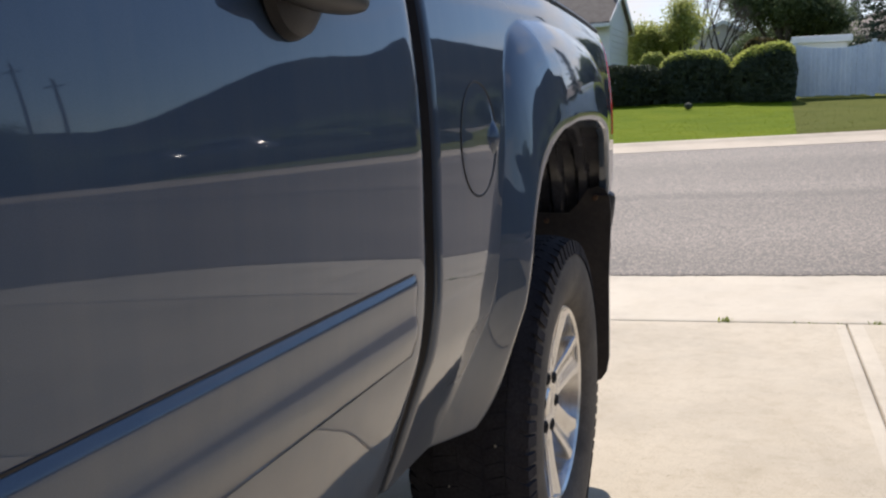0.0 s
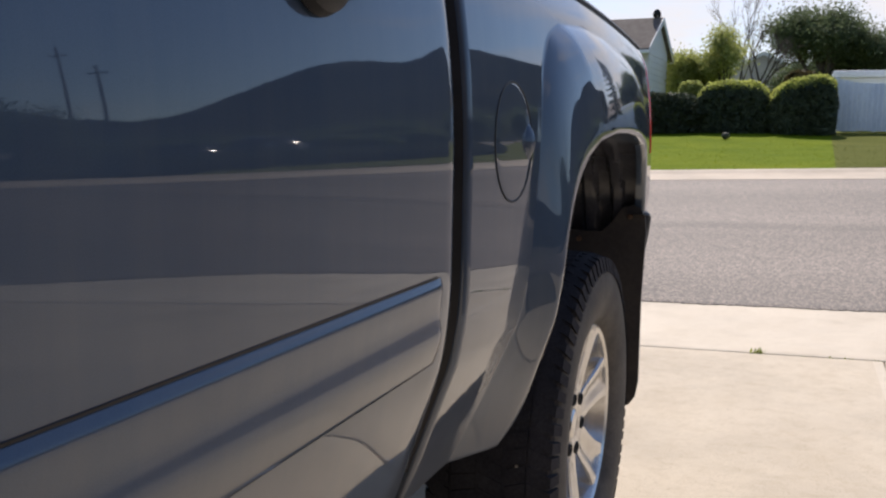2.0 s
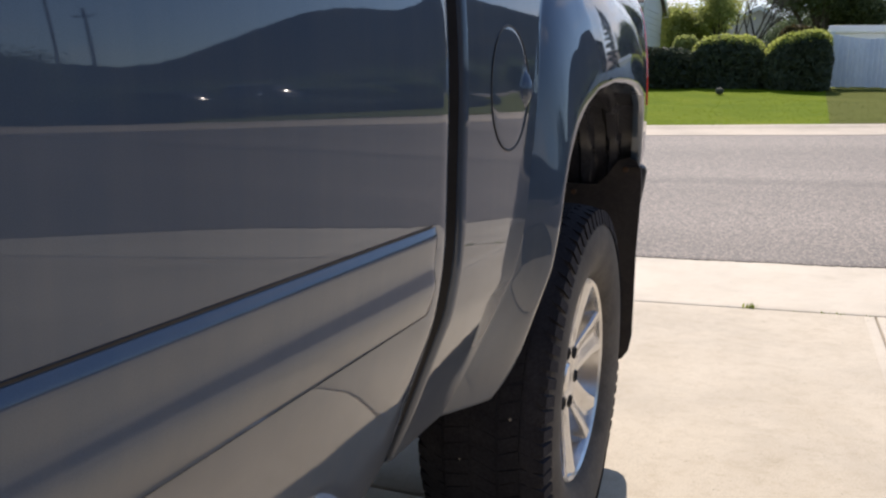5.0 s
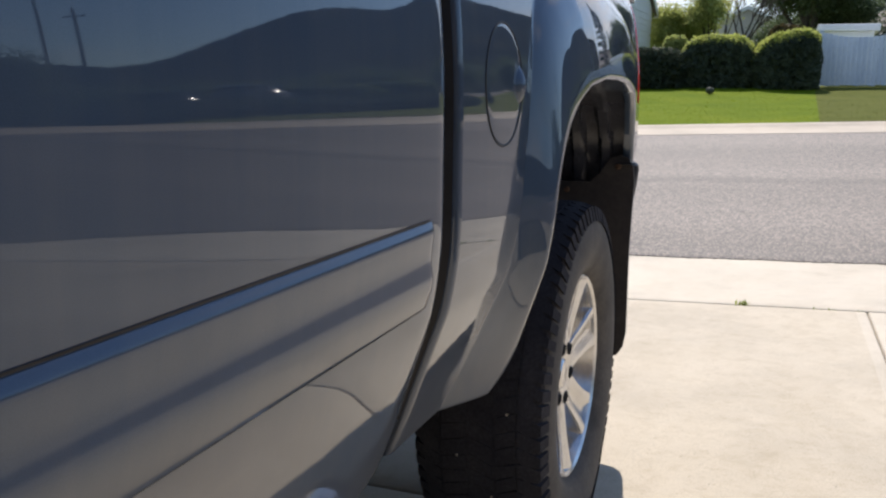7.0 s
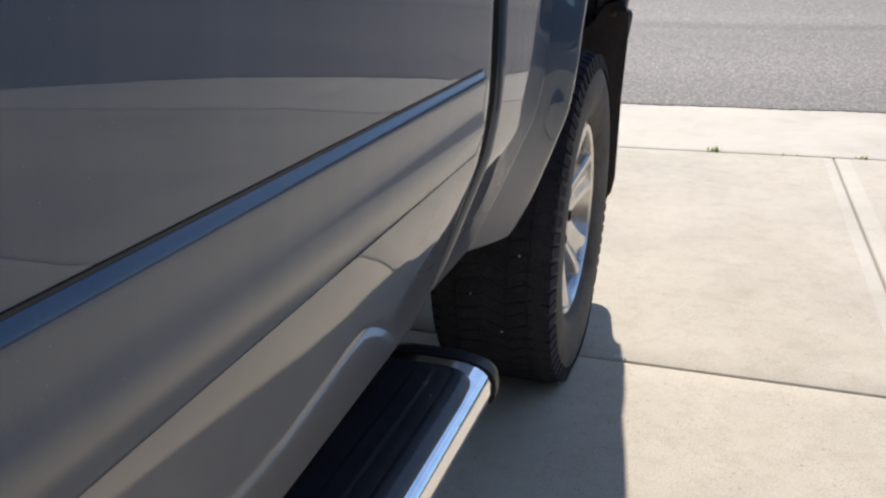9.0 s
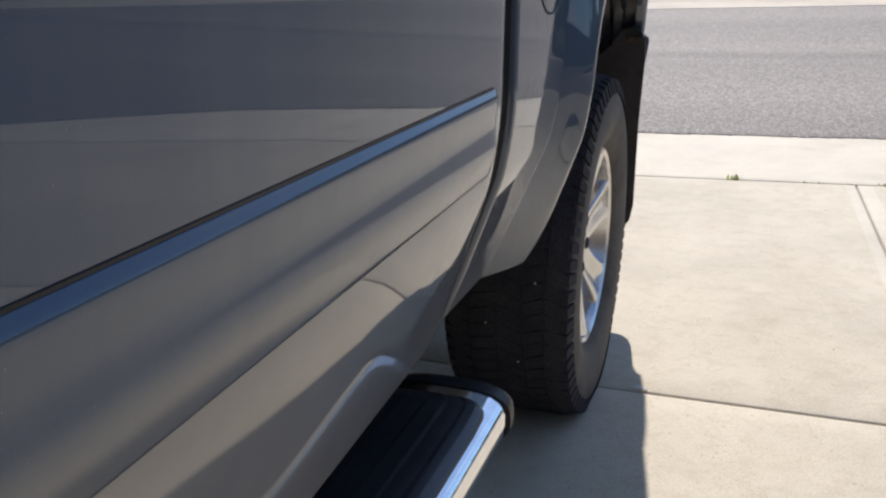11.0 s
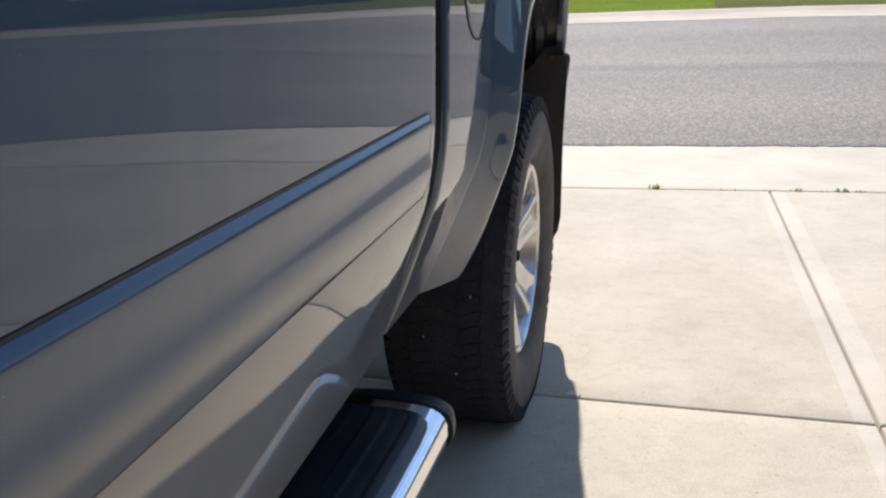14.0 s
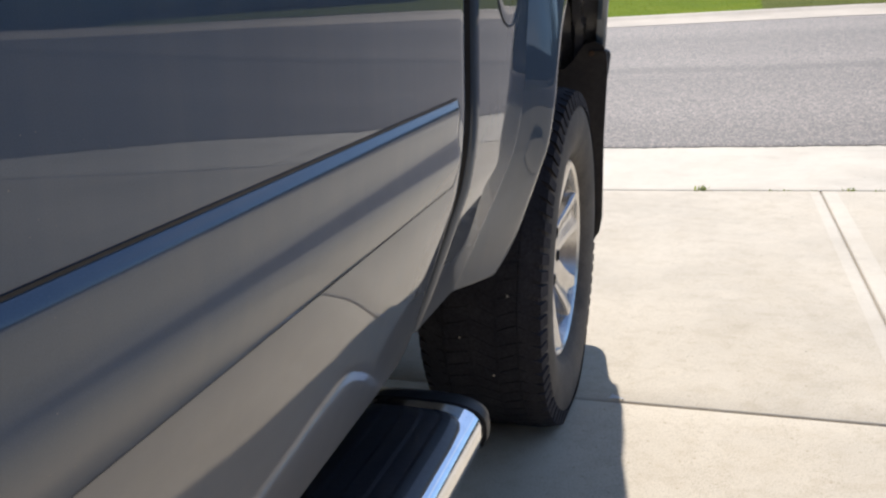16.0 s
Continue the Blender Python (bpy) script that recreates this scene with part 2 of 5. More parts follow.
ASPHALT = asphalt_mat()
SOIL = simple("dry_soil", [(0.3, (0.10, 0.08, 0.055)), (0.7, (0.17, 0.14, 0.10))], 1.5, 0.95, fine=(60, 0.6), bumps=0.4)
JOINT = simple("joint_dirt", [(0.3, (0.03, 0.025, 0.02)), (0.7, (0.06, 0.05, 0.04))], 30, 0.95)
RUBBER = simple("tyre_rubber", [(0.3, (0.036, 0.035, 0.041)), (0.7, (0.056, 0.053, 0.058))], 14, 0.85, fine=(160, 0.7), bumps=0.3, bdist=0.002, spec=0.12)
SIDEWALL = simple("tyre_sidewall_dusty", [(0.3, (0.052, 0.046, 0.042)), (0.7, (0.125, 0.110, 0.094))], 9, 0.78, fine=(120, 0.75))
BLACK = simple("black_plastic", [(0.3, (0.012, 0.012, 0.014)), (0.7, (0.022, 0.022, 0.025))], 20, 0.42, fine=(300, 0.75), bumps=0.15, bdist=0.001, spec=0.25)
DARK = simple("underbody_dark", [(0.3, (0.026, 0.025, 0.027)), (0.7, (0.046, 0.042, 0.040))], 6, 0.85, fine=(90, 0.6))
LINER = simple("liner_plastic", [(0.3, (0.028, 0.030, 0.040)), (0.7, (0.050, 0.053, 0.066))], 6, 0.26, fine=(90, 0.75))
FLAP = simple("mud_flap_rubber", [(0.3, (0.030, 0.026, 0.026)), (0.7, (0.062, 0.052, 0.046))], 12, 0.6, fine=(110, 0.7))
PAD = simple("step_pad_rubber", [(0.3, (0.016, 0.018, 0.025)), (0.7, (0.030, 0.032, 0.040))], 18, 0.3, fine=(140, 0.75), bumps=0.2, bdist=0.001)
ALLOY = simple("alloy_silver", [(0.3, (0.62, 0.61, 0.60)), (0.7, (0.74, 0.73, 0.71))], 20, 0.24, 0.9, fine=(140, 0.9))


def chrome_mat():
    m, nt, b = mat("chrome", 0.06, 1.0)
    r, n = noise_col(nt, 30, 5, [(0.3, (0.78, 0.79, 0.81)), (0.7, (0.88, 0.88, 0.89))])
    nt.links.new(r.outputs["Color"], b.inputs["Base Color"])
    k, kn = noise_col(nt, 40, 6, [(0.5, (0.05, 0.05, 0.05)), (0.62, (0.14, 0.14, 0.14)), (0.75, (0.4, 0.4, 0.4))], stretch=(6, 0.5, 6), rough=0.7)
    nt.links.new(k.outputs["Color"], b.inputs["Roughness"])
    bump(nt, b, kn.outputs["Fac"], 0.06, 0.001)
    return m


CHROME = chrome_mat()
RUST = simple("rusty_bolt", [(0.3, (0.05, 0.03, 0.018)), (0.7, (0.11, 0.062, 0.036))], 60, 0.8)
WHITE_FENCE = simple("white_fence_paint", [(0.3, (0.60, 0.67, 0.78)), (0.7, (0.80, 0.85, 0.92))], 2.5, 0.6, fine=(30, 0.88), stretch=(1, 1, 0.25))
SIDING = simple("white_siding", [(0.3, (0.80, 0.81, 0.81)), (0.7, (0.88, 0.88, 0.87))], 1.0, 0.7, fine=(25, 0.93))
STUCCO = simple("beige_stucco", [(0.3, (0.56, 0.51, 0.46)), (0.7, (0.68, 0.63, 0.57))], 1.2, 0.85, fine=(40, 0.85))
SHINGLE = simple("brown_shingles", [(0.3, (0.125, 0.10, 0.085)), (0.7, (0.21, 0.175, 0.15))], 4, 0.9, fine=(35, 0.7))
BARK = simple("bark", [(0.3, (0.055, 0.042, 0.032)), (0.7, (0.13, 0.10, 0.08))], 6, 0.9, fine=(50, 0.6), stretch=(1, 1, 0.2), bumps=0.4, bdist=0.02)
WOODPOLE = simple("pole_wood", [(0.3, (0.06, 0.05, 0.04)), (0.7, (0.12, 0.1, 0.08))], 6, 0.9, stretch=(1, 1, 0.1))
BALL = simple("dark_stone", [(0.3, (0.04, 0.045, 0.03)), (0.7, (0.09, 0.095, 0.06))], 12, 0.8, fine=(60, 0.6))
DARK_CLAD = simple("brown_cladding", [(0.3, (0.09, 0.07, 0.055)), (0.7, (0.13, 0.105, 0.085))], 1.5, 0.8, fine=(30, 0.8))
HILL = simple("hill_forest", [(0.35, (0.024, 0.029, 0.027)), (0.55, (0.044, 0.049, 0.040)), (0.75, (0.080, 0.078, 0.060))], 0.03, 1.0, fine=(0.3, 0.5), spec=0.0)
CARPAINT = simple("grey_car_paint", [(0.3, (0.10, 0.105, 0.11)), (0.7, (0.14, 0.145, 0.15))], 4, 0.2, 0.6)
DARKPAINT = simple("dark_car_paint", [(0.3, (0.03, 0.03, 0.035)), (0.7, (0.05, 0.05, 0.055))], 4, 0.22, 0.4)


def lens_mat(name, col):
    m, nt, b = mat(name, 0.08)
    b.inputs["Base Color"].default_value = (*col, 1)
    b.inputs["Coat Weight"].default_value = 0.6
    return m


TAIL_RED = lens_mat("tail_lamp_red", (0.62, 0.035, 0.02))
TAIL_WHITE = lens_mat("tail_lamp_clear", (0.7, 0.66, 0.62))
GLASS, _gn, _gb = mat("dark_glass", 0.03)
_gb.inputs["Base Color"].default_value = (0.012, 0.015, 0.016, 1)
DUSTY_GLASS, _gn, _gb = mat("dusty_windscreen_glass", 0.14)
_gb.inputs["Base Color"].default_value = (0.03, 0.034, 0.036, 1)
WINDOW, _gn, _gb = mat("window_glass", 0.05)
_gb.inputs["Base Color"].default_value = (0.05, 0.06, 0.07, 1)


def leaf_mat(name, a, c, trans=0.45):
    m, nt, b = mat(name, 0.65, 0.0, 0.15)
    g = nt.nodes.new("ShaderNodeNewGeometry")
    r = nt.nodes.new("ShaderNodeValToRGB")
    r.color_ramp.elements[0].color, r.color_ramp.elements[1].color = (*a, 1), (*c, 1)
    nt.links.new(g.outputs["Random Per Island"], r.inputs["Fac"])
    n2, _ = noise_col(nt, 0.9, 4, [(0.3, (0.7, 0.72, 0.7)), (0.7, (1.15, 1.12, 1.0))])
    col = mixed(nt, r.outputs["Color"], n2.outputs["Color"], 1.0)
    nt.links.new(col, b.inputs["Base Color"])
    t = nt.nodes.new("ShaderNodeBsdfTranslucent")
    nt.links.new(col, t.inputs["Color"])
    mixs = nt.nodes.new("ShaderNodeMixShader")
    mixs.inputs["Fac"].default_value = trans
    nt.links.new(b.outputs["BSDF"], mixs.inputs[1])
    nt.links.new(t.outputs["BSDF"], mixs.inputs[2])
    nt.links.new(mixs.outputs["Shader"], nt.nodes["Material Output"].inputs["Surface"])
    return m


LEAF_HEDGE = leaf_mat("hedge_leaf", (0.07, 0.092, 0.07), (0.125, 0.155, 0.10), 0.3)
LEAF_SUNLIT = leaf_mat("sunlit_leaf", (0.36, 0.42, 0.10), (0.60, 0.62, 0.20), 0.5)
LEAF_YELLOW = leaf_mat("light_leaf", (0.28, 0.34, 0.10), (0.54, 0.55, 0.22), 0.55)
LEAF_DARK = leaf_mat("dark_leaf", (0.085, 0.122, 0.070), (0.20, 0.245, 0.135), 0.5)
LEAF_OLIVE = leaf_mat("olive_leaf", (0.06, 0.05, 0.022), (0.11, 0.09, 0.04), 0.35)
# the hedge leaf again, with shade put into a darker colour
LEAF_HEDGE_SHADED = leaf_mat("shaded_hedge_leaf", (0.045, 0.06, 0.044), (0.08, 0.10, 0.065), 0.25)
NEEDLE = leaf_mat("spruce_needle", (0.032, 0.055, 0.042), (0.08, 0.11, 0.08), 0.2)
GRASS_BLADE = leaf_mat("grass_blade", (0.14, 0.20, 0.009), (0.20, 0.25, 0.014), 0.62)
GRASS_DRY = leaf_mat("dry_grass_blade", (0.11, 0.13, 0.022), (0.15, 0.16, 0.034), 0.4)
WEED = leaf_mat("weed_leaf", (0.18, 0.24, 0.04), (0.34, 0.37, 0.09), 0.45)
LAWN = simple("lawn", [(0.3, (0.12, 0.178, 0.007)), (0.55, (0.155, 0.212, 0.009)), (0.75, (0.195, 0.236, 0.014))], 0.7, 0.9, fine=(35, 0.75), bumps=0.5, bdist=0.03, spec=0.03)
LAWN_DRY = simple("lawn_dry", [(0.3, (0.108, 0.128, 0.022)), (0.7, (0.15, 0.158, 0.034))], 0.7, 0.9, fine=(35, 0.65), bumps=0.5, bdist=0.03, spec=0.03)


# ---------- mesh helpers ----------
def mesh(name, verts, faces, materials, smooth=True, sharp=None, mids=None):
    me = bpy.data.meshes.new(name)
    me.from_pydata([tuple(map(float, v)) for v in verts], [], [tuple(map(int, f)) for f in faces])
    for m in materials if isinstance(materials, (list, tuple)) else [materials]:
        me.materials.append(m)
    me.polygons.foreach_set("use_smooth", [smooth] * len(me.polygons))
    if mids is not None:
        me.polygons.foreach_set("material_index", [int(i) for i in mids])
    if sharp:
        me.set_sharp_from_angle(angle=radians(sharp))
    me.update()
    return me


def part(name, vf, material, parent=None, label="", smooth=True, sharp=35, mids=None):
    """One mesh object from (verts, faces), under a thing or a part."""
    ob = new(name, mesh(name, vf[0], vf[1], material, smooth, sharp, mids))
    if parent:
        ob.parent = parent
    return tagged(ob, label)


def thing(name, label, category, group="", at=(0, 0, 0), rz=0):
    ob = new(name)
    ob.empty_display_size = 0.1
    ob.matrix_world = pose(*at, 0, 0, rz)
    return tagged(ob, label, category, group)


def join(*vfs):
    V, Fc = [], []
    for v, f in vfs:
        o = len(V)
        V.extend(v)
        Fc.extend([tuple(i + o for i in g) for g in f])
    return V, Fc


def grid(rows, close_u=False, close_v=False, flip=False):
    """rows: a list of equally long lists of points."""
    n, m = len(rows), len(rows[0])
    V = [p for r in rows for p in r]
    Fc = []
    for i in range(n if close_u else n - 1):
        for j in range(m if close_v else m - 1):
            a, b = i * m + j, i * m + (j + 1) % m
            c, d = ((i + 1) % n) * m + (j + 1) % m, ((i + 1) % n) * m + j
            Fc.append((a, d, c, b) if flip else (a, b, c, d))
    return V, Fc


def box(x0, x1, y0, y1, z0, z1, bev=0.0):
    """A box with chamfered edges."""
    bm = bmesh.new()
    bmesh.ops.create_cube(bm, size=1)
    for v in bm.verts:
        v.co = Vector(((x0 + x1) / 2 + v.co.x * (x1 - x0), (y0 + y1) / 2 + v.co.y * (y1 - y0), (z0 + z1) / 2 + v.co.z * (z1 - z0)))
    if bev:
        bmesh.ops.bevel(bm, geom=bm.edges[:], offset=bev, segments=2, affect="EDGES", profile=0.6)
    bm.verts.index_update()
    vf = [tuple(v.co) for v in bm.verts], [tuple(v.index for v in f.verts) for f in bm.faces]
    bm.free()
    return vf


def lathe(profile, n=48, axis="x", centre=(0, 0, 0), close=False):
    """profile: (along, radius); turned round an axis through centre."""
    rows = []
    for k in range(n):
        a = 2 * math.pi * k / n
        row = []
        for s, r in profile:
            u, w = r * math.cos(a), r * math.sin(a)
            p = (s, u, w) if axis == "x" else (u, s, w) if axis == "y" else (u, w, s)
            row.append(tuple(p[i] + centre[i] for i in range(3)))
        rows.append(row)
    return grid(rows, close_u=True, close_v=close, flip=axis == "y")


def tube(points, radii, n=8, cap=True):
    """A tapered tube along points."""
    rows = []
    pts = [Vector(p) for p in points]
    for i, p in enumerate(pts):
        d = (pts[min(i + 1, len(pts) - 1)] - pts[max(i - 1, 0)]).normalized()
        a = d.cross(Vector((0.3, 0.9, 0.2))).normalized()
        b = d.cross(a)
        r = radii[i] if isinstance(radii, (list, tuple)) else radii
        rows.append([tuple(p + (a * math.cos(2 * math.pi * k / n) + b * math.sin(2 * math.pi * k / n)) * r) for k in range(n)])
    V, Fc = grid(rows, close_v=True)
    if cap:
        m = len(V)
        Fc = Fc + [tuple(range(n))[::-1], tuple(range(m - n, m))]
    return V, Fc


def extrude_poly(poly, y0, y1, plane="xz"):
    """A prism of a polygon given as (a, b) pairs, between two values of the third axis."""
    def p(a, b, t):
        return (a, t, b) if plane == "xz" else (t, a, b) if plane == "yz" else (a, b, t)
    n = len(poly)
    V = [p(a, b, y0) for a, b in poly] + [p(a, b, y1) for a, b in poly]
    Fc = [tuple(range(n)), tuple(range(2 * n - 1, n - 1, -1))] + [(i, i + n, (i + 1) % n + n, (i + 1) % n) for i in range(n)]
    return V, Fc


# ---------- the lie of the land: driveway, street, lawns ----------
def edge_line():
    """The near edge of the street: straight, then bending round to the side."""
    pts, step = [], 0.5
    x, y, a = 1.0, 7.13, 0.0
    fwd = [(0.0, x, y, a)]
    for i in range(1, 121):
        s = i * step
        a = float(np.interp(s, [0.9, 3.5, 12], [0, -42, -62]))
        x += step * math.cos(radians(a))
        y += step * math.sin(radians(a))
        fwd.append((s, x, y, a))
    back = []
    x, y, a = 1.0, 7.13, 0.0
    for i in range(1, 121):
        x -= step * math.cos(radians(a))
        y -= step * math.sin(radians(a))
        back.append((-i * step, x, y, a))
    return back[::-1] + fwd


EDGE = edge_line()
ROAD_W = 8.87


def lift(x, y):
    """The land's fall across: level under the truck, climbing to the side towards the street, level again far off."""
    g = float(np.interp(y, [0.5, 2.8, 5.6, 17.0, 24.0], [0.0, 0.02, 0.037, 0.037, 0.0]))
    if x < 0:
        g *= float(np.interp(y, [3.6, 5.4], [0.0, 1.0]))
    top = float(np.interp(y, [5, 8, 16], [1.6, 2.0, 3.6]))
    fall = 0.06 * min(max(math.hypot(x, y) - 23, 0.0), 12.0) * min(max((x - 9) / 4, 0.0), 1.0)
    fall += 0.11 * min(max(x - 15.0, 0.0), 14.0)
    return g * (max(x, -6.0) if x < top else max(top - 0.5 * (x - top), 0.0)) - fall


def rise(v):
    """Height of the land at v metres beyond the near edge of the street."""
    if v <= 0:
        return 0.0
    if v <= ROAD_W:
        return 0.089 * v
    k = 0.089 * ROAD_W
    if v <= 21:
        return k + 0.05 + 0.078 * (v - ROAD_W - 0.4)
    return k + 0.05 + 0.078 * (21 - ROAD_W - 0.4) + 0.05 * (v - 21)


def land(x, y):
    """Height at a place, by its distance from the street's edge."""
    best, vv = 1e9, 0
    for s, px, py, a in EDGE:
        d = (x - px) ** 2 + (y - py) ** 2
        if d < best:
            best = d
            vv = -(x - px) * math.sin(radians(a)) + (y - py) * math.cos(radians(a))
    return rise(vv) + lift(x, y)


# ---------- ground, driveway, street ----------
def ground_sheet():
    """One sheet that reaches the horizon, just under the paved and planted surfaces."""
    vs = [-400, -150, -60, -25, -12, -6, -3, -1, 0, ROAD_W, ROAD_W + 0.35, 21, 40, 80, 150, 400, 1200]
    rows = []
    far = [EDGE[0]] + EDGE[::4] + [EDGE[-1]]
    first = (-900, EDGE[0][1] - 840 * math.cos(radians(0.0)), EDGE[0][2] - 840 * math.sin(radians(0.0)), 0.0)
    e = EDGE[-1]
    last = (900, e[1] + 840 * math.cos(radians(e[3])), e[2] + 840 * math.sin(radians(e[3])), e[3])
    for s, px, py, a in [first] + EDGE[::4] + [last]:
        nx, ny = -math.sin(radians(a)), math.cos(radians(a))
        k = 1.0
        row = []
        for v in vs:
            w = max(v, -9) if s > 2 else v
            if s > 2 and v < -9:
                w = -9 + (v + 9) * 0.002
            row.append((px + nx * w, py + ny * w, rise(v) - 0.06 + lift(px + nx * w, py + ny * w)))
        rows.append(row)
    return grid(rows, flip=True)


tagged(part("ground", ground_sheet(), SOIL), "dry brown soil under lawns and paving", kind="structure")
GROUND_NEAR = part("ground_yard", ([(-40, -40, -0.055), (40, -40, -0.055), (40, 5.2, -0.055), (-40, 5.2, -0.055)], [(0, 1, 2, 3)]), SOIL)
tagged(GROUND_NEAR, "dry brown soil of the yard", kind="structure")


def slab(quad, depth=0.1, borders=(0.075, 0.012, 0.075, 0.012), drop=0.006, n=24):
    """A concrete slab: a broomed field and smooth trowelled side borders with eased edges, laid on the land. quad: four corners, anticlockwise from the near one;
    borders: widths at its near, right, far and left edges."""
    q = [Vector((x, y)) for x, y in quad]

    def at(u, w):
        p = q[0].lerp(q[1], u).lerp(q[3].lerp(q[2], u), w)
        return p.x, p.y
    wx = ((q[1] - q[0]).length + (q[2] - q[3]).length) / 2
    wy = ((q[3] - q[0]).length + (q[2] - q[1]).length) / 2

    def steps(length, b0, b1):
        inner = [b0 + (length - b0 - b1) * i / n for i in range(n + 1)]
        a = [0.004, 0.0041, 0.008, 0.014] if b0 > 0.02 else [0.004, 0.0041, 0.007]
        c = [0.004, 0.0041, 0.008, 0.014] if b1 > 0.02 else [0.004, 0.0041, 0.007]
        return [v / length for v in a + inner + [length - v for v in reversed(c)]]
    us, ws = steps(wx, borders[3], borders[1]), steps(wy, borders[0], borders[2])

    def down(d):
        return -depth if d < 0.00405 else -drop if d < 0.0045 else -0.0015 if d < 0.0085 else 0.0
    rows = []
    for w in ws:
        row = []
        for u in us:
            x, y = at(u, w)
            d = min(u * wx, (1 - u) * wx, w * wy, (1 - w) * wy)
            row.append((x, y, lift(x, y) + down(d)))
        rows.append(row)
    V, Fc = grid(rows)
    mids = []
    for i in range(len(ws) - 1):
        for j in range(len(us) - 1):
            u, w = (us[j] + us[j + 1]) / 2 * wx, (ws[i] + ws[i + 1]) / 2 * wy
            mids.append(1 if u < borders[3] or wx - u < borders[1] or w < borders[0] or wy - w < borders[2] else 0)
    return (V, Fc), mids


def weed_line(x):
    return 5.575


def top_line(x):
    """The driveway's end towards the street."""
    return weed_line(x) if x < 2.35 else weed_line(x) + (2.9 - weed_line(x)) * (x - 2.35) / 7.55


def road_line(x):
    for (s0, x0, y0, a0), (s1, x1, y1, a1) in zip(EDGE, EDGE[1:]):
        if x0 <= x <= x1:
            return y0 + (y1 - y0) * (x - x0) / (x1 - x0)
    return 7.13


driveway = tagged(thing("driveway", "sunlit pale beige concrete driveway in large slabs", "driveway"), kind="structure")
bed_a = [[(x, y, lift(x, y) - 0.016) for x in (-5.1, -2, 0, 2.3)] for y in (-6, -2, 0, 2, 2.78)]
bed_b = [[(x, y, lift(x, y) - 0.016) for x in (-5.1, -2, 0, 2, 4, 6, 8, 9.5)] for y in (2.78, 4, 5.5)]
part("joint_bed", join(grid(bed_a), grid(bed_b)), JOINT, driveway, smooth=False)
XS = [-5.2, -2.15, 0.853, 2.35, 9.9]
for i in range(4):
    a, b = XS[i], XS[i + 1]
    # the last column is paved only towards the street, with bare soil before it
    for k in (2, 1, 0) if b < 9 else ():
        y0, y1 = 2.772 - 2.95 * (k + 1), 2.772 - 2.95 * k
        vf, mids = slab([(a, y0), (b, y0), (b, y1), (a, y1)], borders=(0.012, 0.055 if a < 0.8 else 0.012, 0.012, 0.075 if a < 2 else 0.012))
        part("concrete_slab", vf, [CONCRETE, CONCRETE_EDGE], driveway, mids=mids, sharp=50)
    vf, mids = slab([(a, 2.772), (b, 2.772), (b, top_line(b)), (a, top_line(a))], borders=(0.012, 0.055 if a < 0.8 else 0.012, 0.02, 0.075 if a < 2 else 0.012))
    part("concrete_slab", vf, [CONCRETE, CONCRETE_EDGE], driveway, mids=mids, sharp=50)
# the apron between the driveway and the street, cast in lengths
XA = [-5.2, -1.6, 2.35, 9.9]
for a, b in zip(XA, XA[1:]):
    t0, t1 = top_line(a) + 0.004, top_line(b) + 0.004
    if b > 9:
        t0, t1, e = t0, t1, 1.3
    else:
        e = 0.2
    vf, mids = slab([(a, t0), (b, t1), (b, max(road_line(b) + e, t1 + 0.1)), (a, road_line(a) + e)], borders=(0.012, 0.012, 0.012, 0.012))
    part("apron_slab", vf, [CONCRETE_EDGE, CONCRETE_EDGE], driveway, mids=mids, sharp=50)


def road_mesh():
    rnd = random.Random(3)
    vs = [0.3, 1.2, 2.4, 3.6, 4.8, 6.0, 7.0, ROAD_W - 1.0]
    rows = []
    for s, px, py, a in EDGE:
        nx, ny = -math.sin(radians(a)), math.cos(radians(a))
        rows.append([(px + nx * v, py + ny * v, rise(v) + 0.006 + lift(px + nx * v, py + ny * v)) for v in vs])
    coarse = grid(rows, flip=True)
    rows = []
    for (s0, x0, y0, a0), (s1, x1, y1, a1) in zip(EDGE, EDGE[1:]):
        fine = 14 if -8 < s0 < 9 else 1
        for k in range(fine):
            t = k / fine
            x, y, a = x0 + (x1 - x0) * t, y0 + (y1 - y0) * t, a0 + (a1 - a0) * t
            nx, ny = -math.sin(radians(a)), math.cos(radians(a))
            j = rnd.uniform(-0.016, 0.016) + 0.02 * noise.noise((x * 3.1, y * 3.1, 0))
            rows.append([(x + nx * v, y + ny * v, z + lift(x + nx * v, y + ny * v)) for v, z in ((j, -0.01), (j + 0.004, 0.006), (j + 0.03, 0.010 + rise(0.03)), (0.12, 0.009 + rise(0.12)), (0.3, 0.006 + rise(0.3)))])
    return join(coarse, grid(rows, flip=True))


tagged(part("road", road_mesh(), ASPHALT), "worn grey asphalt street with pale aggregate", kind="structure")


def kerb_mesh():
    z0 = rise(ROAD_W)
    prof = [(ROAD_W - 1.02, rise(ROAD_W - 1.02) - 0.01), (ROAD_W - 1.01, rise(ROAD_W - 1.01) + 0.012), (ROAD_W - 0.45, rise(ROAD_W - 0.45) - 0.004), (ROAD_W - 0.14, z0 - 0.006), (ROAD_W - 0.03, z0 + 0.008), (ROAD_W + 0.05, z0 + 0.036),
            (ROAD_W + 0.10, z0 + 0.050), (ROAD_W + 0.16, z0 + 0.056), (ROAD_W + 0.36, z0 + 0.064), (ROAD_W + 0.385, z0 + 0.056), (ROAD_W + 0.39, z0 - 0.05)]
    rows = []
    for s, px, py, a in EDGE:
        nx, ny = -math.sin(radians(a)), math.cos(radians(a))
        rows.append([(px + nx * v, py + ny * v, z + lift(px + nx * v, py + ny * v)) for v, z in prof])
    return grid(rows, flip=True)


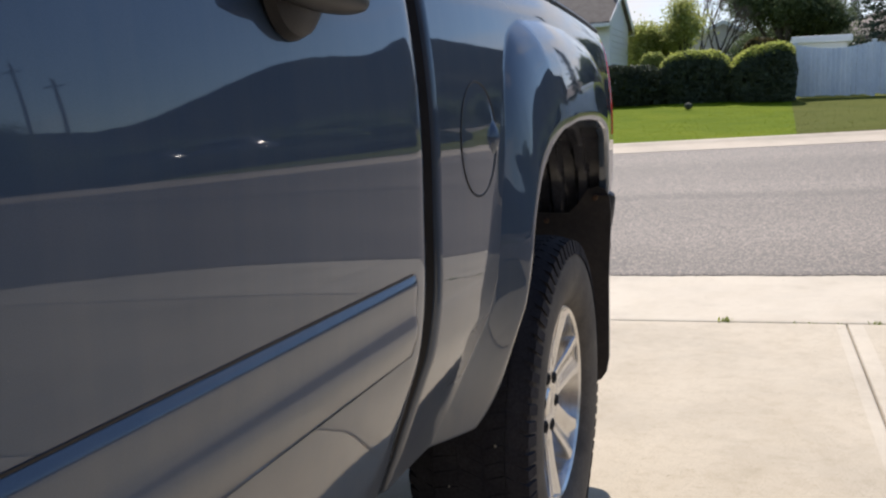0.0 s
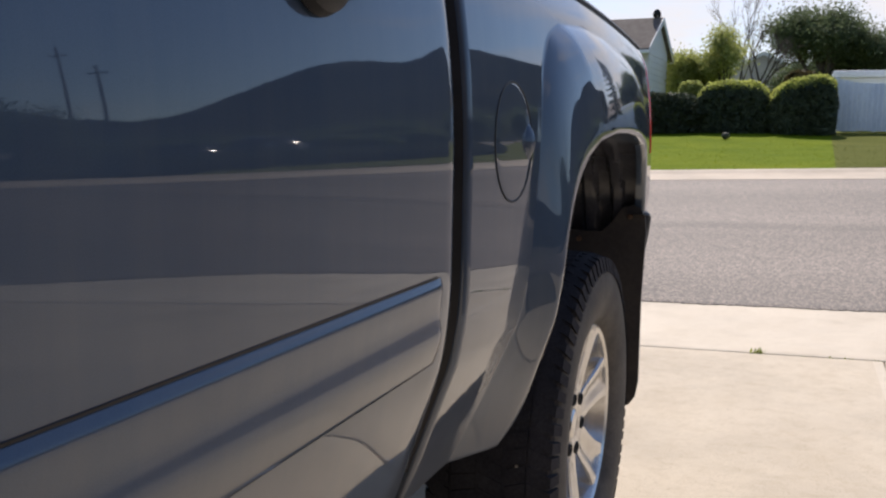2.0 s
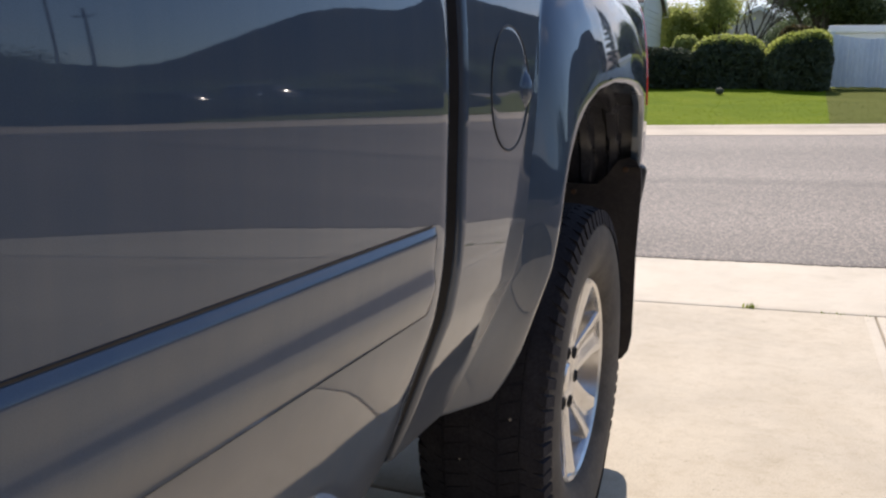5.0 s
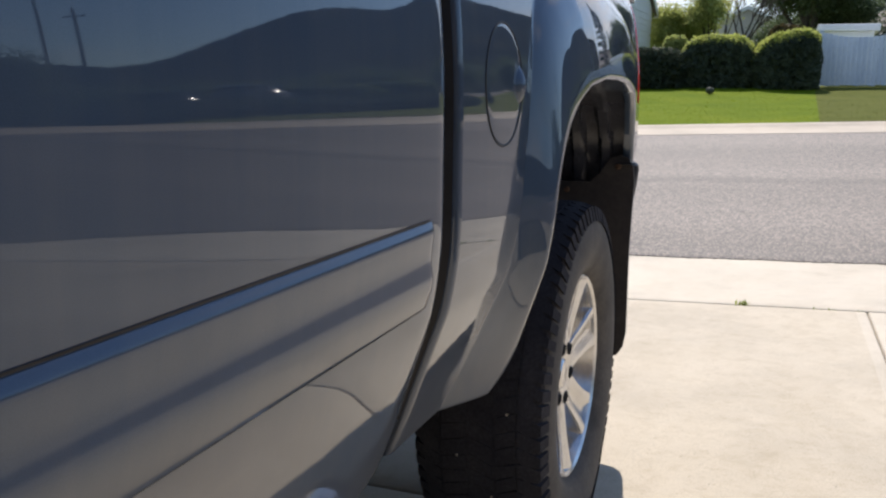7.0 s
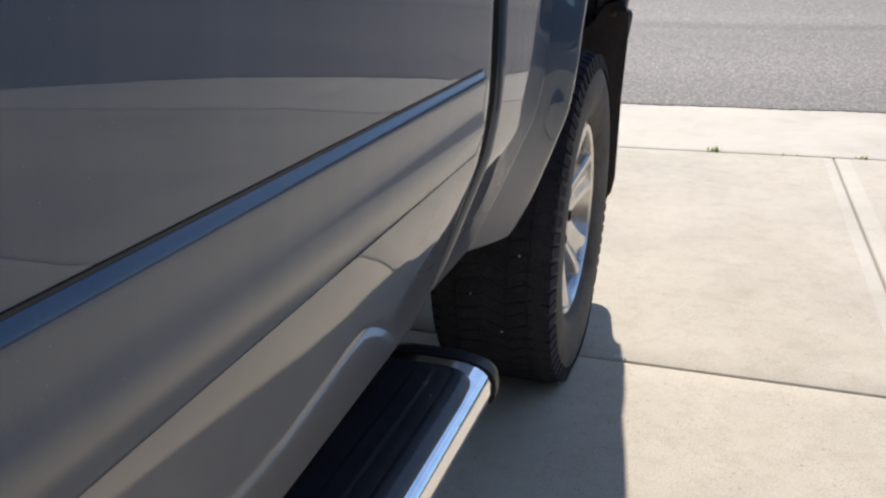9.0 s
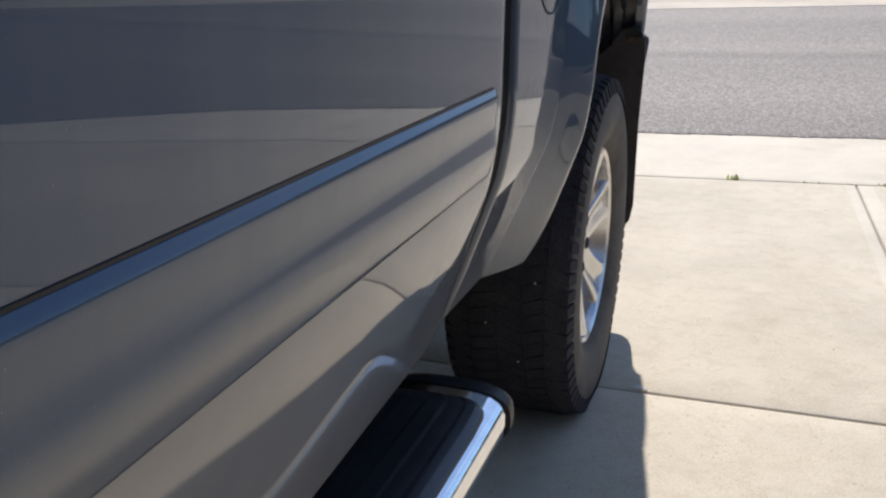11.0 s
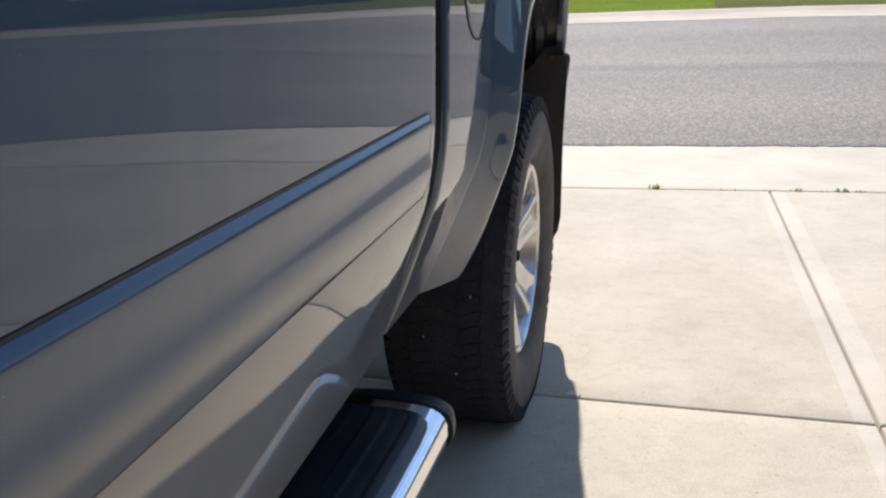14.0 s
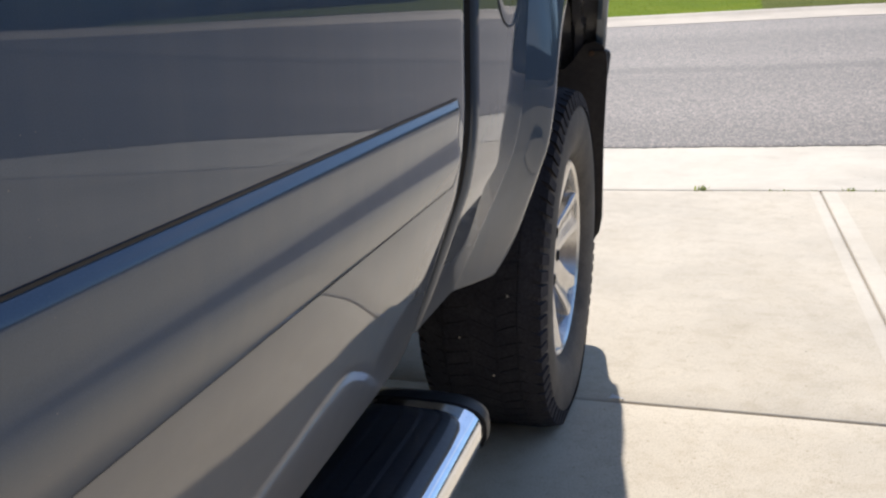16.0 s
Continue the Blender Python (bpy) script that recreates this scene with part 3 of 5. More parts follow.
tagged(part("kerb", kerb_mesh(), KERB_CONCRETE), "pale concrete rolled kerb and gutter", kind="structure")
# the boundary between the two lawns, in metres along the street, and its slant
S_SPLIT, LAWN_SLANT = -0.08, 0.0165


def lawn_z(v):
    return rise(max(v, ROAD_W + 0.41)) + 0.015


def at_sv(s, v):
    i = (s + 60) / 0.5
    k = min(max(int(i), 0), len(EDGE) - 2)
    t = i - k
    (sa, x0, y0, a0), (sb, x1, y1, a1) = EDGE[k], EDGE[k + 1]
    x, y, a = x0 + (x1 - x0) * t, y0 + (y1 - y0) * t, a0 + (a1 - a0) * t
    return x - math.sin(radians(a)) * v, y + math.cos(radians(a)) * v, a


def lawn_mesh(s0, s1, v0=ROAD_W + 0.39, v1=40):
    rows = []
    n = int((s1 - s0) / 0.5)
    for i in range(n + 1):
        s = s0 + (s1 - s0) * i / n
        row = []
        for j in range(41):
            v = v0 + (v1 - v0) * (j / 40) ** 1.5
            x, y, a = at_sv(s + LAWN_SLANT * (v - v0), v)
            row.append((x, y, lawn_z(v) + lift(x, y) + 0.05 * noise.noise((x * 0.35, y * 0.35, 2))))
        rows.append(row)
    return grid(rows, flip=True)


tagged(part("lawn", lawn_mesh(-50, S_SPLIT), LAWN), "bright green mown lawn sloping up from the kerb", kind="structure")
tagged(part("lawn_neighbour", lawn_mesh(S_SPLIT, 50), LAWN_DRY), "drier yellow-green mown lawn", kind="structure")


def blades(s0, s1, v0, v1, n, seed, h=0.05):
    rnd = random.Random(seed)
    V, Fc = [], []
    for i in range(n):
        s, v = rnd.uniform(s0, s1), rnd.uniform(v0, v1)
        x, y, a = at_sv(s + LAWN_SLANT * (v - v0), v)
        z = lawn_z(v) + lift(x, y) + 0.05 * noise.noise((x * 0.35, y * 0.35, 2)) - 0.005
        t = rnd.uniform(0, math.pi)
        w, hh = rnd.uniform(0.008, 0.02), h * rnd.uniform(0.5, 1.3)
        dx, dy = math.cos(t) * w, math.sin(t) * w
        lx, ly = rnd.uniform(-0.03, 0.03), rnd.uniform(-0.03, 0.03)
        o = len(V)
        V += [(x - dx, y - dy, z), (x + dx, y + dy, z), (x + lx, y + ly, z + hh)]
        Fc.append((o, o + 1, o + 2))
    return V, Fc


tagged(part("grass", blades(-9, S_SPLIT, ROAD_W + 0.42, 20.2, 14000, 11, 0.014), GRASS_BLADE, smooth=False, sharp=None), "short bright green lawn grass", "grass", kind="stuff")
tagged(part("dry_grass", blades(S_SPLIT, 10, ROAD_W + 0.42, 21, 9000, 12, 0.014), GRASS_DRY, smooth=False, sharp=None), "short dry yellow-green lawn grass", "grass", kind="stuff")


# ---------- the pickup truck ----------
AXLE_Y, AXLE_Z, TYRE_R = 2.735, 0.389, 0.417
WIDTH = 2.03


def rake(y):
    return 0.022 * (y - 1.7)


def plan(y):
    """How far the side stands in towards the truck's rear."""
    return -0.066 * max(0.0, (y - 2.55) / 1.2) ** 1.5


def prof(z):
    """The side's section over height."""
    if z > 1.0:
        return -0.34 * (z - 1.0) ** 2 - 1.1 * max(0.0, z - 1.27) ** 1.6
    if z < 0.88:
        return -0.80 * (0.88 - max(z, 0.74)) ** 2 - 0.224 * max(0.0, 0.74 - z) - 0.5 * max(0.0, 0.61 - z) ** 2
    return 0.0


def side(y, z, out=0.0):
    """A point of the body's side, z taken in the raked body."""
    tuck = float(np.interp(y, [1.25, 1.70, 1.80], [0.0, 0.085, 0.14])) * max(0.0, 0.74 - z)
    return (prof(z) + plan(y) - tuck + out, y, z + rake(y))


truck = thing("pickup_truck", "dark blue-grey metallic pickup truck parked on a driveway", "pickup truck")


def mirror(vf):
    return [(-WIDTH - x, y, z) for x, y, z in vf[0]], [f[::-1] for f in vf[1]]


def sill_z(y):
    """The lower edge of the door and sill: level, then swept up round the rear corner."""
    return float(np.interp(y, [1.64, 1.672, 1.702, 1.722, 1.738, 1.752, 1.7635], [0.518, 0.518, 0.526, 0.541, 0.559, 0.580, 0.604]))


def cab_side():
    zs = [0.514, 0.517, 0.522, 0.53, 0.54] + [0.55 + 0.02 * i for i in range(36)] + [1.275, 1.30, 1.325, 1.345]
    ys = [0.2 + 0.06 * i for i in range(23)] + [1.56, 1.59, 1.62, 1.65, 1.675, 1.695, 1.713]

    def row(y, dx):
        z0 = sill_z(y)
        return [side(y, z if z > 0.70 else z0 + (0.70 - z0) * (z - 0.514) / 0.186, dx) for z in zs]
    rows = [row(y, 0.0) for y in ys]
    for y, dx in ((1.725, -0.0002), (1.733, -0.0008), (1.740, -0.0019), (1.746, -0.0035), (1.7515, -0.0058), (1.756, -0.0090), (1.760, -0.0135), (1.7625, -0.020), (1.7635, -0.03), (1.7635, -0.06)):
        rows.append(row(y, dx))
    V, Fc = grid(rows)
    # the sill turns in under the cab
    low = [[(p[0] + dx, p[1] + dy, p[2] + dz) for p in (r[0] for r in rows)] for dx, dy, dz in ((0, 0, 0), (-0.004, -0.001, -0.006), (-0.012, -0.003, -0.010), (-0.035, -0.006, -0.010), (-0.15, -0.01, -0.004))]
    return join((V, Fc), grid(low))


door = part("door", cab_side(), PAINT, truck, "glossy dark blue-grey door with reflections")
part("far_door", mirror(cab_side()), PAINT, truck)


def moulding_z(y, z):
    """The moulding's lower half widens towards the front."""
    low = 0.769 + 0.020 * (min(y, 1.66) - 1.66)
    return z if z > 0.80 else 0.80 - (0.80 - z) * (0.80 - low) / 0.031


def moulding():
    sec = [(0.769, -0.002), (0.7691, 0.0035), (0.7700, 0.0045), (0.775, 0.0056), (0.782, 0.0071), (0.789, 0.0086), (0.796, 0.0098), (0.802, 0.0104), (0.807, 0.0103), (0.811, 0.0097), (0.815, 0.0087), (0.819, 0.0075), (0.823, 0.0063), (0.827, 0.0053),
           (0.831, 0.0046), (0.835, 0.0042), (0.840, 0.0042), (0.846, 0.0047), (0.852, 0.0053), (0.858, 0.0058), (0.864, 0.0062), (0.868, 0.0062), (0.8705, 0.0055), (0.8725, 0.0044), (0.8745, 0.0032), (0.8765, 0.0019), (0.8785, 0.0006), (0.8797, -0.0004), (0.8805, -0.002)]
    rows = []
    for y, k in [(0.2, 1), (0.6, 1), (1.0, 1), (1.3, 1), (1.5, 1), (1.6, 1), (1.678, 1), (1.688, 0.96), (1.695, 0.8), (1.699, 0.5), (1.701, -0.1)]:
        rows.append([side(y, moulding_z(y, z), o * k) for z, o in sec])
    return grid(rows)


part("side_moulding", moulding(), PAINT_SOFT, door, "body-coloured side moulding")
part("moulding_gap", grid([[side(y, z, 0.0012) for z in (0.8797, 0.8822)] for y in (0.2, 0.6, 1.0, 1.4, 1.69)]), BLACK, door, "dark gap above the moulding")
# black line for the lower gap and the contact shadow along it
part("moulding_lower_gap_and_shade", grid([[side(y, moulding_z(y, z), 0.0012) for z in (0.7672, 0.7692)] for y in (0.2, 0.6, 1.0, 1.4, 1.695)]), BLACK, door)


def handle():
    rows = []
    for k in range(13):
        t = k / 12
        y = 1.335 + 0.2 * t
        w = math.sin(math.pi * min(1, max(0, t))) ** 0.35
        zc = 1.200 + 0.006 * t
        row = []
        for j in range(12):
            a = 2 * math.pi * j / 12
            row.append((0.028 + plan(y) + prof(1.2) + 0.021 * w * math.cos(a), y, zc + 0.0 + 0.018 * w * math.sin(a)))
        rows.append(row)
    return grid(rows, close_v=True)


hnd = part("door_handle", handle(), BLACK, door, "black door handle")
part("handle_cup", lathe([(-0.03, 0.001), (-0.012, 0.044), (0.002, 0.054), (0.012, 0.05), (0.02, 0.036), (0.024, 0.001)], 28, "x", (prof(1.19) + 0.004, 1.405, 1.210)), BLACK, door)

# ---- the box side with its wheel arch and flare
ARCH = [(2.150, 0.514), (2.178, 0.519), (2.200, 0.534), (2.208, 0.572), (2.186, 0.64), (2.168, 0.71), (2.167, 0.78), (2.184, 0.86), (2.218, 0.925), (2.264, 0.975), (2.335, 1.018), (2.43, 1.047), (2.60, 1.063), (2.80, 1.064),
        (2.98, 1.058), (3.13, 1.036), (3.25, 0.99), (3.34, 0.925), (3.40, 0.86), (3.43, 0.78), (3.45, 0.70), (3.455, 0.66)]
CREASE = [(1.985, 0.529), (2.018, 0.60), (2.050, 0.66), (2.076, 0.73), (2.093, 0.80), (2.106, 0.88), (2.120, 0.96), (2.136, 1.04), (2.152, 1.12), (2.175, 1.18), (2.225, 1.232), (2.32, 1.262), (2.5, 1.275), (2.75, 1.275), (2.95, 1.265),
          (3.12, 1.255), (3.28, 1.22), (3.40, 1.13), (3.47, 1.0), (3.51, 0.86), (3.53, 0.70)]


def resample(pts, n):
    P = np.array(pts, float)
    d = np.concatenate([[0], np.cumsum(np.linalg.norm(np.diff(P, axis=0), axis=1))])
    t = np.linspace(0, d[-1], n)
    return np.stack([np.interp(t, d, P[:, i]) for i in range(P.shape[1])], 1)


BED_FRONT, BED_REAR = 1.808, 3.75


def box_side(z_top=1.345):
    n = 170

    def smooth(P, k=4):
        for _ in range(k):
            P[1:-1] = (P[:-2] + 2 * P[1:-1] + P[2:]) / 4
        return P
    A, C = smooth(resample(ARCH, n)), smooth(resample(CREASE, n))
    # outer outline: matched to the arch by its own corners
    key = [(0.0, (BED_FRONT, 0.528)), (0.06, (BED_FRONT, 0.60)), (0.36, (BED_FRONT, z_top)), (0.68, (BED_REAR, z_top)), (0.93, (BED_REAR, 0.86)), (1.0, (3.60, 0.66))]
    ts = np.linspace(0, 1, n)
    O = np.stack([np.interp(ts, [k[0] for k in key], [k[1][i] for k in key]) for i in range(2)], 1)
    rows = []
    for i in range(n):
        t = ts[i]
        a, c, o = A[i], C[i], O[i]
        hh = float(np.interp(t, [0, 0.06, 0.12, 0.2, 0.28, 0.4, 0.75, 0.88, 1], [0.044, 0.046, 0.046, 0.042, 0.042, 0.047, 0.036, 0.018, 0.01]))
        front = float(np.interp(t, [0.22, 0.36], [1.0, 0.0]))
        u = (c - a) / np.linalg.norm(c - a)
        row = []
        # the flange turned in round the opening, then the lip, then the flare up to its crease
        for d, x in ((-0.004, hh - 0.07 if t < 0.7 else hh - 0.03), (-0.004, hh - 0.030 if t < 0.7 else hh - 0.024), (-0.0035, hh - 0.012), (-0.001, hh - 0.005), (0.004, hh - 0.0012), (0.010, hh)):
            p = a + u * d
            row.append(side(p[0], p[1], x))
        L = np.linalg.norm(c - a)
        for g in (0.1, 0.18, 0.24, 0.30, 0.36, 0.44, 0.55, 0.65, 0.73, 0.80, 0.86, 0.91, 0.95, 0.98, 1.0):
            p = a + u * (0.010 + (L - 0.010) * g)
            # in front a flat lip and a steep face behind it; over the wheel a full round bulge
            face = 1 - 0.03 * min(g / 0.14, 1.0) - 0.97 * min(1.0, max(0.0, (g - 0.10) / 0.88)) ** 1.12
            row.append(side(p[0], p[1], hh * (front * face + (1 - front) * (1 - 0.25 * g - 0.75 * g ** 5))))
        for f in (0.04, 0.12, 0.24, 0.38, 0.52, 0.66, 0.8, 0.9, 1.0):
            p = c + (o - c) * f
            row.append(side(p[0], p[1]))
        rows.append(row)
    V, Fc = grid(rows, flip=True)
    # broad rounded front edge beside the cab, and the turned-in bottom
    zs = [0.528, 0.55, 0.575, 0.60] + [0.62 + 0.025 * k for k in range(30)]
    fr = []
    for y, dx in ((1.808, 0), (1.804, -0.0004), (1.8005, -0.0014), (1.798, -0.003), (1.7962, -0.0052), (1.7953, -0.008), (1.795, -0.012), (1.795, -0.05)):
        fr.append([side(y, z, dx) for z in zs])
    # the lower edge turns in, along the front, the plain side and the flare
    edge = [r[0] for r in fr[5:0:-1]] + [rows[0][k] for k in range(len(rows[0]) - 1, 3, -1)]
    bot = [[(x + dx, y, z + dz) for dx, dz in ((0, 0), (-0.003, -0.005), (-0.010, -0.008), (-0.03, -0.008), (-0.10, -0.002))] for x, y, z in edge]
    return join((V, Fc), grid(fr, flip=True), grid(bot))


bed_side = part("bed_side", box_side(), PAINT, truck, "glossy dark blue-grey box side with flared wheel arch")
part("far_bed_side", mirror(box_side()), PAINT, truck)


def oval(cy, cz, ry, rz, n=56):
    return [(cy + ry * math.cos(2 * math.pi * k / n), cz + rz * math.sin(2 * math.pi * k / n)) for k in range(n)]


def fuel_door():
    cy, cz, ry, rz = 1.992, 1.046, 0.093, 0.0915
    rows = []
    for f, dx in ((0.02, 0.0013), (0.2, 0.00128), (0.4, 0.0012), (0.6, 0.0011), (0.8, 0.00095), (0.92, 0.0008), (0.97, 0.0004), (0.985, -0.004)):
        rows.append([side(y, z, dx) for y, z in oval(cy, cz, ry * f, rz * f)])
    return grid(rows, close_v=True, flip=True)


part("fuel_door", fuel_door(), PAINT, bed_side, "oval fuel filler door")
part("fuel_door_gap", grid([[side(y, z, dx) for y, z in oval(1.992, 1.046, 0.093 * f, 0.0915 * f)] for f, dx in ((0.972, 0.0006), (0.985, 0.0014), (1.012, 0.0014), (1.02, -0.001))], close_v=True, flip=True), BLACK, bed_side)


def pull():
    rows = []
    for i in range(9):
        f = i / 8
        row = []
        for k in range(24):
            a = 2 * math.pi * k / 24
            y = 2.066 + 0.019 * f * math.cos(a)
            z = 1.046 + 0.030 * f * math.sin(a) * (1 - 0.25 * abs(math.cos(a)))
            row.append(side(y, z, 0.0005 + 0.011 * max(0, 1 - f * f)))
        rows.append(row)
    return grid(rows, close_v=True, flip=True)


part("finger_pull", pull(), PAINT, bed_side)

# black strips stand in for the shade inside the gap
part("gap_shade", grid([[side(y, z, dx) for z in [0.58 + 0.03 * k for k in range(26)]] for y, dx in ((1.7952, -0.0095), (1.792, -0.014), (1.786, -0.022), (1.778, -0.035), (1.773, -0.06), (1.770, -0.14))], flip=True), BLACK, bed_side, "black strip for the shade in the gap beside the cab")
part("cab_gap_shade", grid([[side(y, z, dx) for z in [0.62 + 0.03 * k for k in range(25)]] for y, dx in ((1.7635, -0.028), (1.767, -0.034), (1.7695, -0.05), (1.770, -0.14))]), RUBBER, door)

# ---- gap between cab and box, rails, tailgate, cab, bonnet
# the cab's back, with dark boxes added to block light through the gap
part("cab_back_and_blockers", join(box(-WIDTH + 0.09, -0.09, 1.60, 1.70, 0.64, 1.33, 0.01), box(-WIDTH + 0.21, -0.21, 1.55, 1.70, 0.50, 0.64, 0.01), box(-WIDTH + 0.10, -0.10, 1.742, 1.79, 0.575, 1.3, 0.0), box(-WIDTH + 0.082, -0.082, 1.745, 1.80, 0.59, 0.64, 0.0), box(-WIDTH + 0.12, -0.12, 1.787, 2.15, 0.60, 0.63, 0.004)), DARK, truck)


def rail(xo):
    rows = []
    for y in np.linspace(1.785, 3.75, 20):
        x, _, z = side(y, 1.345)
        rows.append([(x + dx, y, z + dz) for dx, dz in ((0.002, -0.006), (0.004, 0.004), (-0.004, 0.014), (-0.03, 0.019), (-0.085, 0.017), (-0.10, 0.008), (-0.102, -0.30))])
    return grid(rows, flip=True)


part("bed_rail", rail(0), BLACK, truck, "black plastic box rail cap")
part("far_bed_rail", mirror(rail(0)), BLACK, truck)
part("bed_floor", box(-WIDTH + 0.44, -0.44, 1.80, 3.73, 0.80, 0.84, 0.004), DARK, truck)
part("bed_headboard", box(-WIDTH + 0.12, -0.12, 1.77, 1.81, 0.60, 1.36, 0.006), PAINT, truck)
tail = part("tailgate", box(-WIDTH + 0.19, -0.19, 3.71, 3.77, 0.86, 1.40, 0.012), PAINT, truck)
part("tailgate_handle", box(-WIDTH / 2 - 0.12, -WIDTH / 2 + 0.12, 3.765, 3.785, 1.2, 1.28, 0.008), BLACK, tail)


def tail_lamp():
    rows = []
    for z in np.linspace(1.0, 1.31, 14):
        row = []
        for y, dx in ((3.695, 0.000), (3.70, 0.003), (3.71, 0.003), (3.725, -0.002), (3.745, -0.015), (3.76, -0.040), (3.765, -0.085), (3.765, -0.135)):
            k = 1 - 0.3 * max(0, (z - 1.2) / 0.11) ** 2
            p = side(y, z, dx * k)
            row.append(p)
        rows.append(row)
    return grid(rows, flip=True)


lamp = part("tail_lamp", tail_lamp(), TAIL_RED, truck, "red tail lamp")
part("far_tail_lamp", mirror(tail_lamp()), TAIL_RED, truck)


def bumper():
    sec = [(-0.034, 0.685), (-0.022, 0.70), (-0.014, 0.74), (-0.006, 0.79), (-0.001, 0.838), (-0.004, 0.850), (-0.012, 0.856), (-0.03, 0.858), (-0.10, 0.858)]
    half = [(-0.07, 3.478), (-0.030, 3.480), (-0.020, 3.486), (-0.020, 3.52), (-0.027, 3.56), (-0.042, 3.62), (-0.064, 3.68), (-0.090, 3.74), (-0.125, 3.80), (-0.18, 3.87), (-0.26, 3.93), (-0.42, 3.965)]
    path = half + [(-WIDTH / 2, 3.98)] + [(-WIDTH - x, y) for x, y in reversed(half)]
    rows = []
    n = len(path)
    for i, (x, y) in enumerate(path):
        a, b = path[max(i - 1, 0)], path[min(i + 1, n - 1)]
        d = Vector((b[0] - a[0], b[1] - a[1], 0)).normalized()
        o = Vector((-d.y, d.x, 0)) * -1
        o = -o if (o.x * (x + WIDTH / 2) + o.y * (y - 3.0)) < 0 else o
        rows.append([(x + o.x * q, y + o.y * q, z) for q, z in sec])
    return grid(rows, flip=True)


bmp = part("rear_bumper", bumper(), BLACK, truck, "black rear bumper")
part("bumper_step", box(-WIDTH / 2 - 0.35, -WIDTH / 2 + 0.35, 3.90, 3.985, 0.845, 0.866, 0.008), RUBBER, bmp)


def cab_shell():
    """Pillars, roof and the windscreen frame above the doors."""
    secs = []
    for y, zt, inset in ((-0.55, 1.36, 0.03), (0.25, 1.86, 0.22), (0.55, 1.915, 0.25), (1.2, 1.92, 0.25), (1.52, 1.89, 0.24), (1.70, 1.36, 0.05)):
        half = WIDTH / 2 - inset
        c = -WIDTH / 2
        secs.append([(c + half + 0.02, y, zt - 0.10), (c + half, y, zt - 0.04), (c + half - 0.08, y, zt), (c, y, zt + 0.02), (c - half + 0.08, y, zt), (c - half, y, zt - 0.04), (c - half - 0.02, y, zt - 0.10)])
    return grid(secs)


cab = part("cab_roof", cab_shell(), PAINT, truck)
for xs, nm in ((1, "side_window"), (-1, "far_side_window")):
    q = [(-0.055, -0.35, 1.355), (-0.055, 1.66, 1.355), (-0.235, 1.48, 1.84), (-0.24, 0.3, 1.82)]
    q2 = [(x - 0.02, y, z) for x, y, z in q]
    vf = (q + q2, [(0, 1, 2, 3), (7, 6, 5, 4), (0, 4, 5, 1), (1, 5, 6, 2), (2, 6, 7, 3), (3, 7, 4, 0)])
    part(nm, vf if xs > 0 else mirror(vf), GLASS, cab, smooth=False)
q = [(-0.1, -0.62, 1.33), (-WIDTH + 0.1, -0.62, 1.33), (-WIDTH + 0.3, 0.22, 1.82), (-0.3, 0.22, 1.82)]
part("windscreen", (q + [(x, y + 0.02, z - 0.02) for x, y, z in q], [(0, 1, 2, 3), (7, 6, 5, 4), (0, 4, 5, 1), (1, 5, 6, 2), (2, 6, 7, 3), (3, 7, 4, 0)]), GLASS, cab, smooth=False)
q = [(-0.1, 1.70, 1.36), (-WIDTH + 0.1, 1.70, 1.36), (-WIDTH + 0.28, 1.53, 1.86), (-0.28, 1.53, 1.86)]
part("rear_window", (q + [(x, y - 0.02, z) for x, y, z in q], [(3, 2, 1, 0), (4, 5, 6, 7), (1, 5, 4, 0), (2, 6, 5, 1), (3, 7, 6, 2), (0, 4, 7, 3)]), GLASS, cab, smooth=False)


def front_end():
    secs = []
    for y, ztop, w, zb in ((0.2, 1.345, 0.0, 0.55), (-0.3, 1.345, 0.0, 0.60), (-0.62, 1.33, 0.0, 0.70), (-1.2, 1.27, 0.01, 0.98), (-1.9, 1.23, 0.03, 1.0), (-2.3, 1.20, 0.05, 0.72), (-2.7, 1.12, 0.08, 0.66), (-2.78, 0.9, 0.14, 0.64)):
        a = -w
        b = -WIDTH + w
        secs.append([(a - 0.05, y, zb), (a, y, zb + 0.12), (a, y, ztop - 0.14), (a - 0.05, y, ztop - 0.02), (a - 0.25, y, ztop + 0.02), (-WIDTH / 2, y, ztop + 0.05), (b + 0.25, y, ztop + 0.02), (b + 0.05, y, ztop - 0.02), (b, y, ztop - 0.14), (b, y, zb + 0.12), (b + 0.05, y, zb)])
    V, Fc = grid(secs, flip=True)
    n = len(secs[0])
    Fc.append(tuple(range(len(V) - n, len(V))))
    return V, Fc


part("bonnet_and_wings", front_end(), PAINT, truck)
part("front_bumper", box(-WIDTH + 0.05, -0.05, -2.92, -2.72, 0.45, 0.72, 0.04), CHROME, truck)
part("chassis", join(box(-WIDTH + 0.42, -WIDTH + 0.54, -2.5, 3.6, 0.45, 0.62, 0.01), box(-0.54, -0.42, -2.5, 3.6, 0.45, 0.62, 0.01), box(-WIDTH + 0.2, -0.2, -2.2, 1.70, 0.56, 0.66, 0.01), box(-WIDTH + 0.42, -0.42, 1.75, 3.73, 0.68, 0.80, 0.01),
                     tube([(-WIDTH + 0.2, AXLE_Y, AXLE_Z), (-0.2, AXLE_Y, AXLE_Z)], 0.055, 14), lathe([(-0.17, 0.02), (-0.12, 0.10), (0.0, 0.16), (0.12, 0.10), (0.17, 0.02)], 20, "x", (-WIDTH / 2, AXLE_Y, AXLE_Z))), DARK, truck)


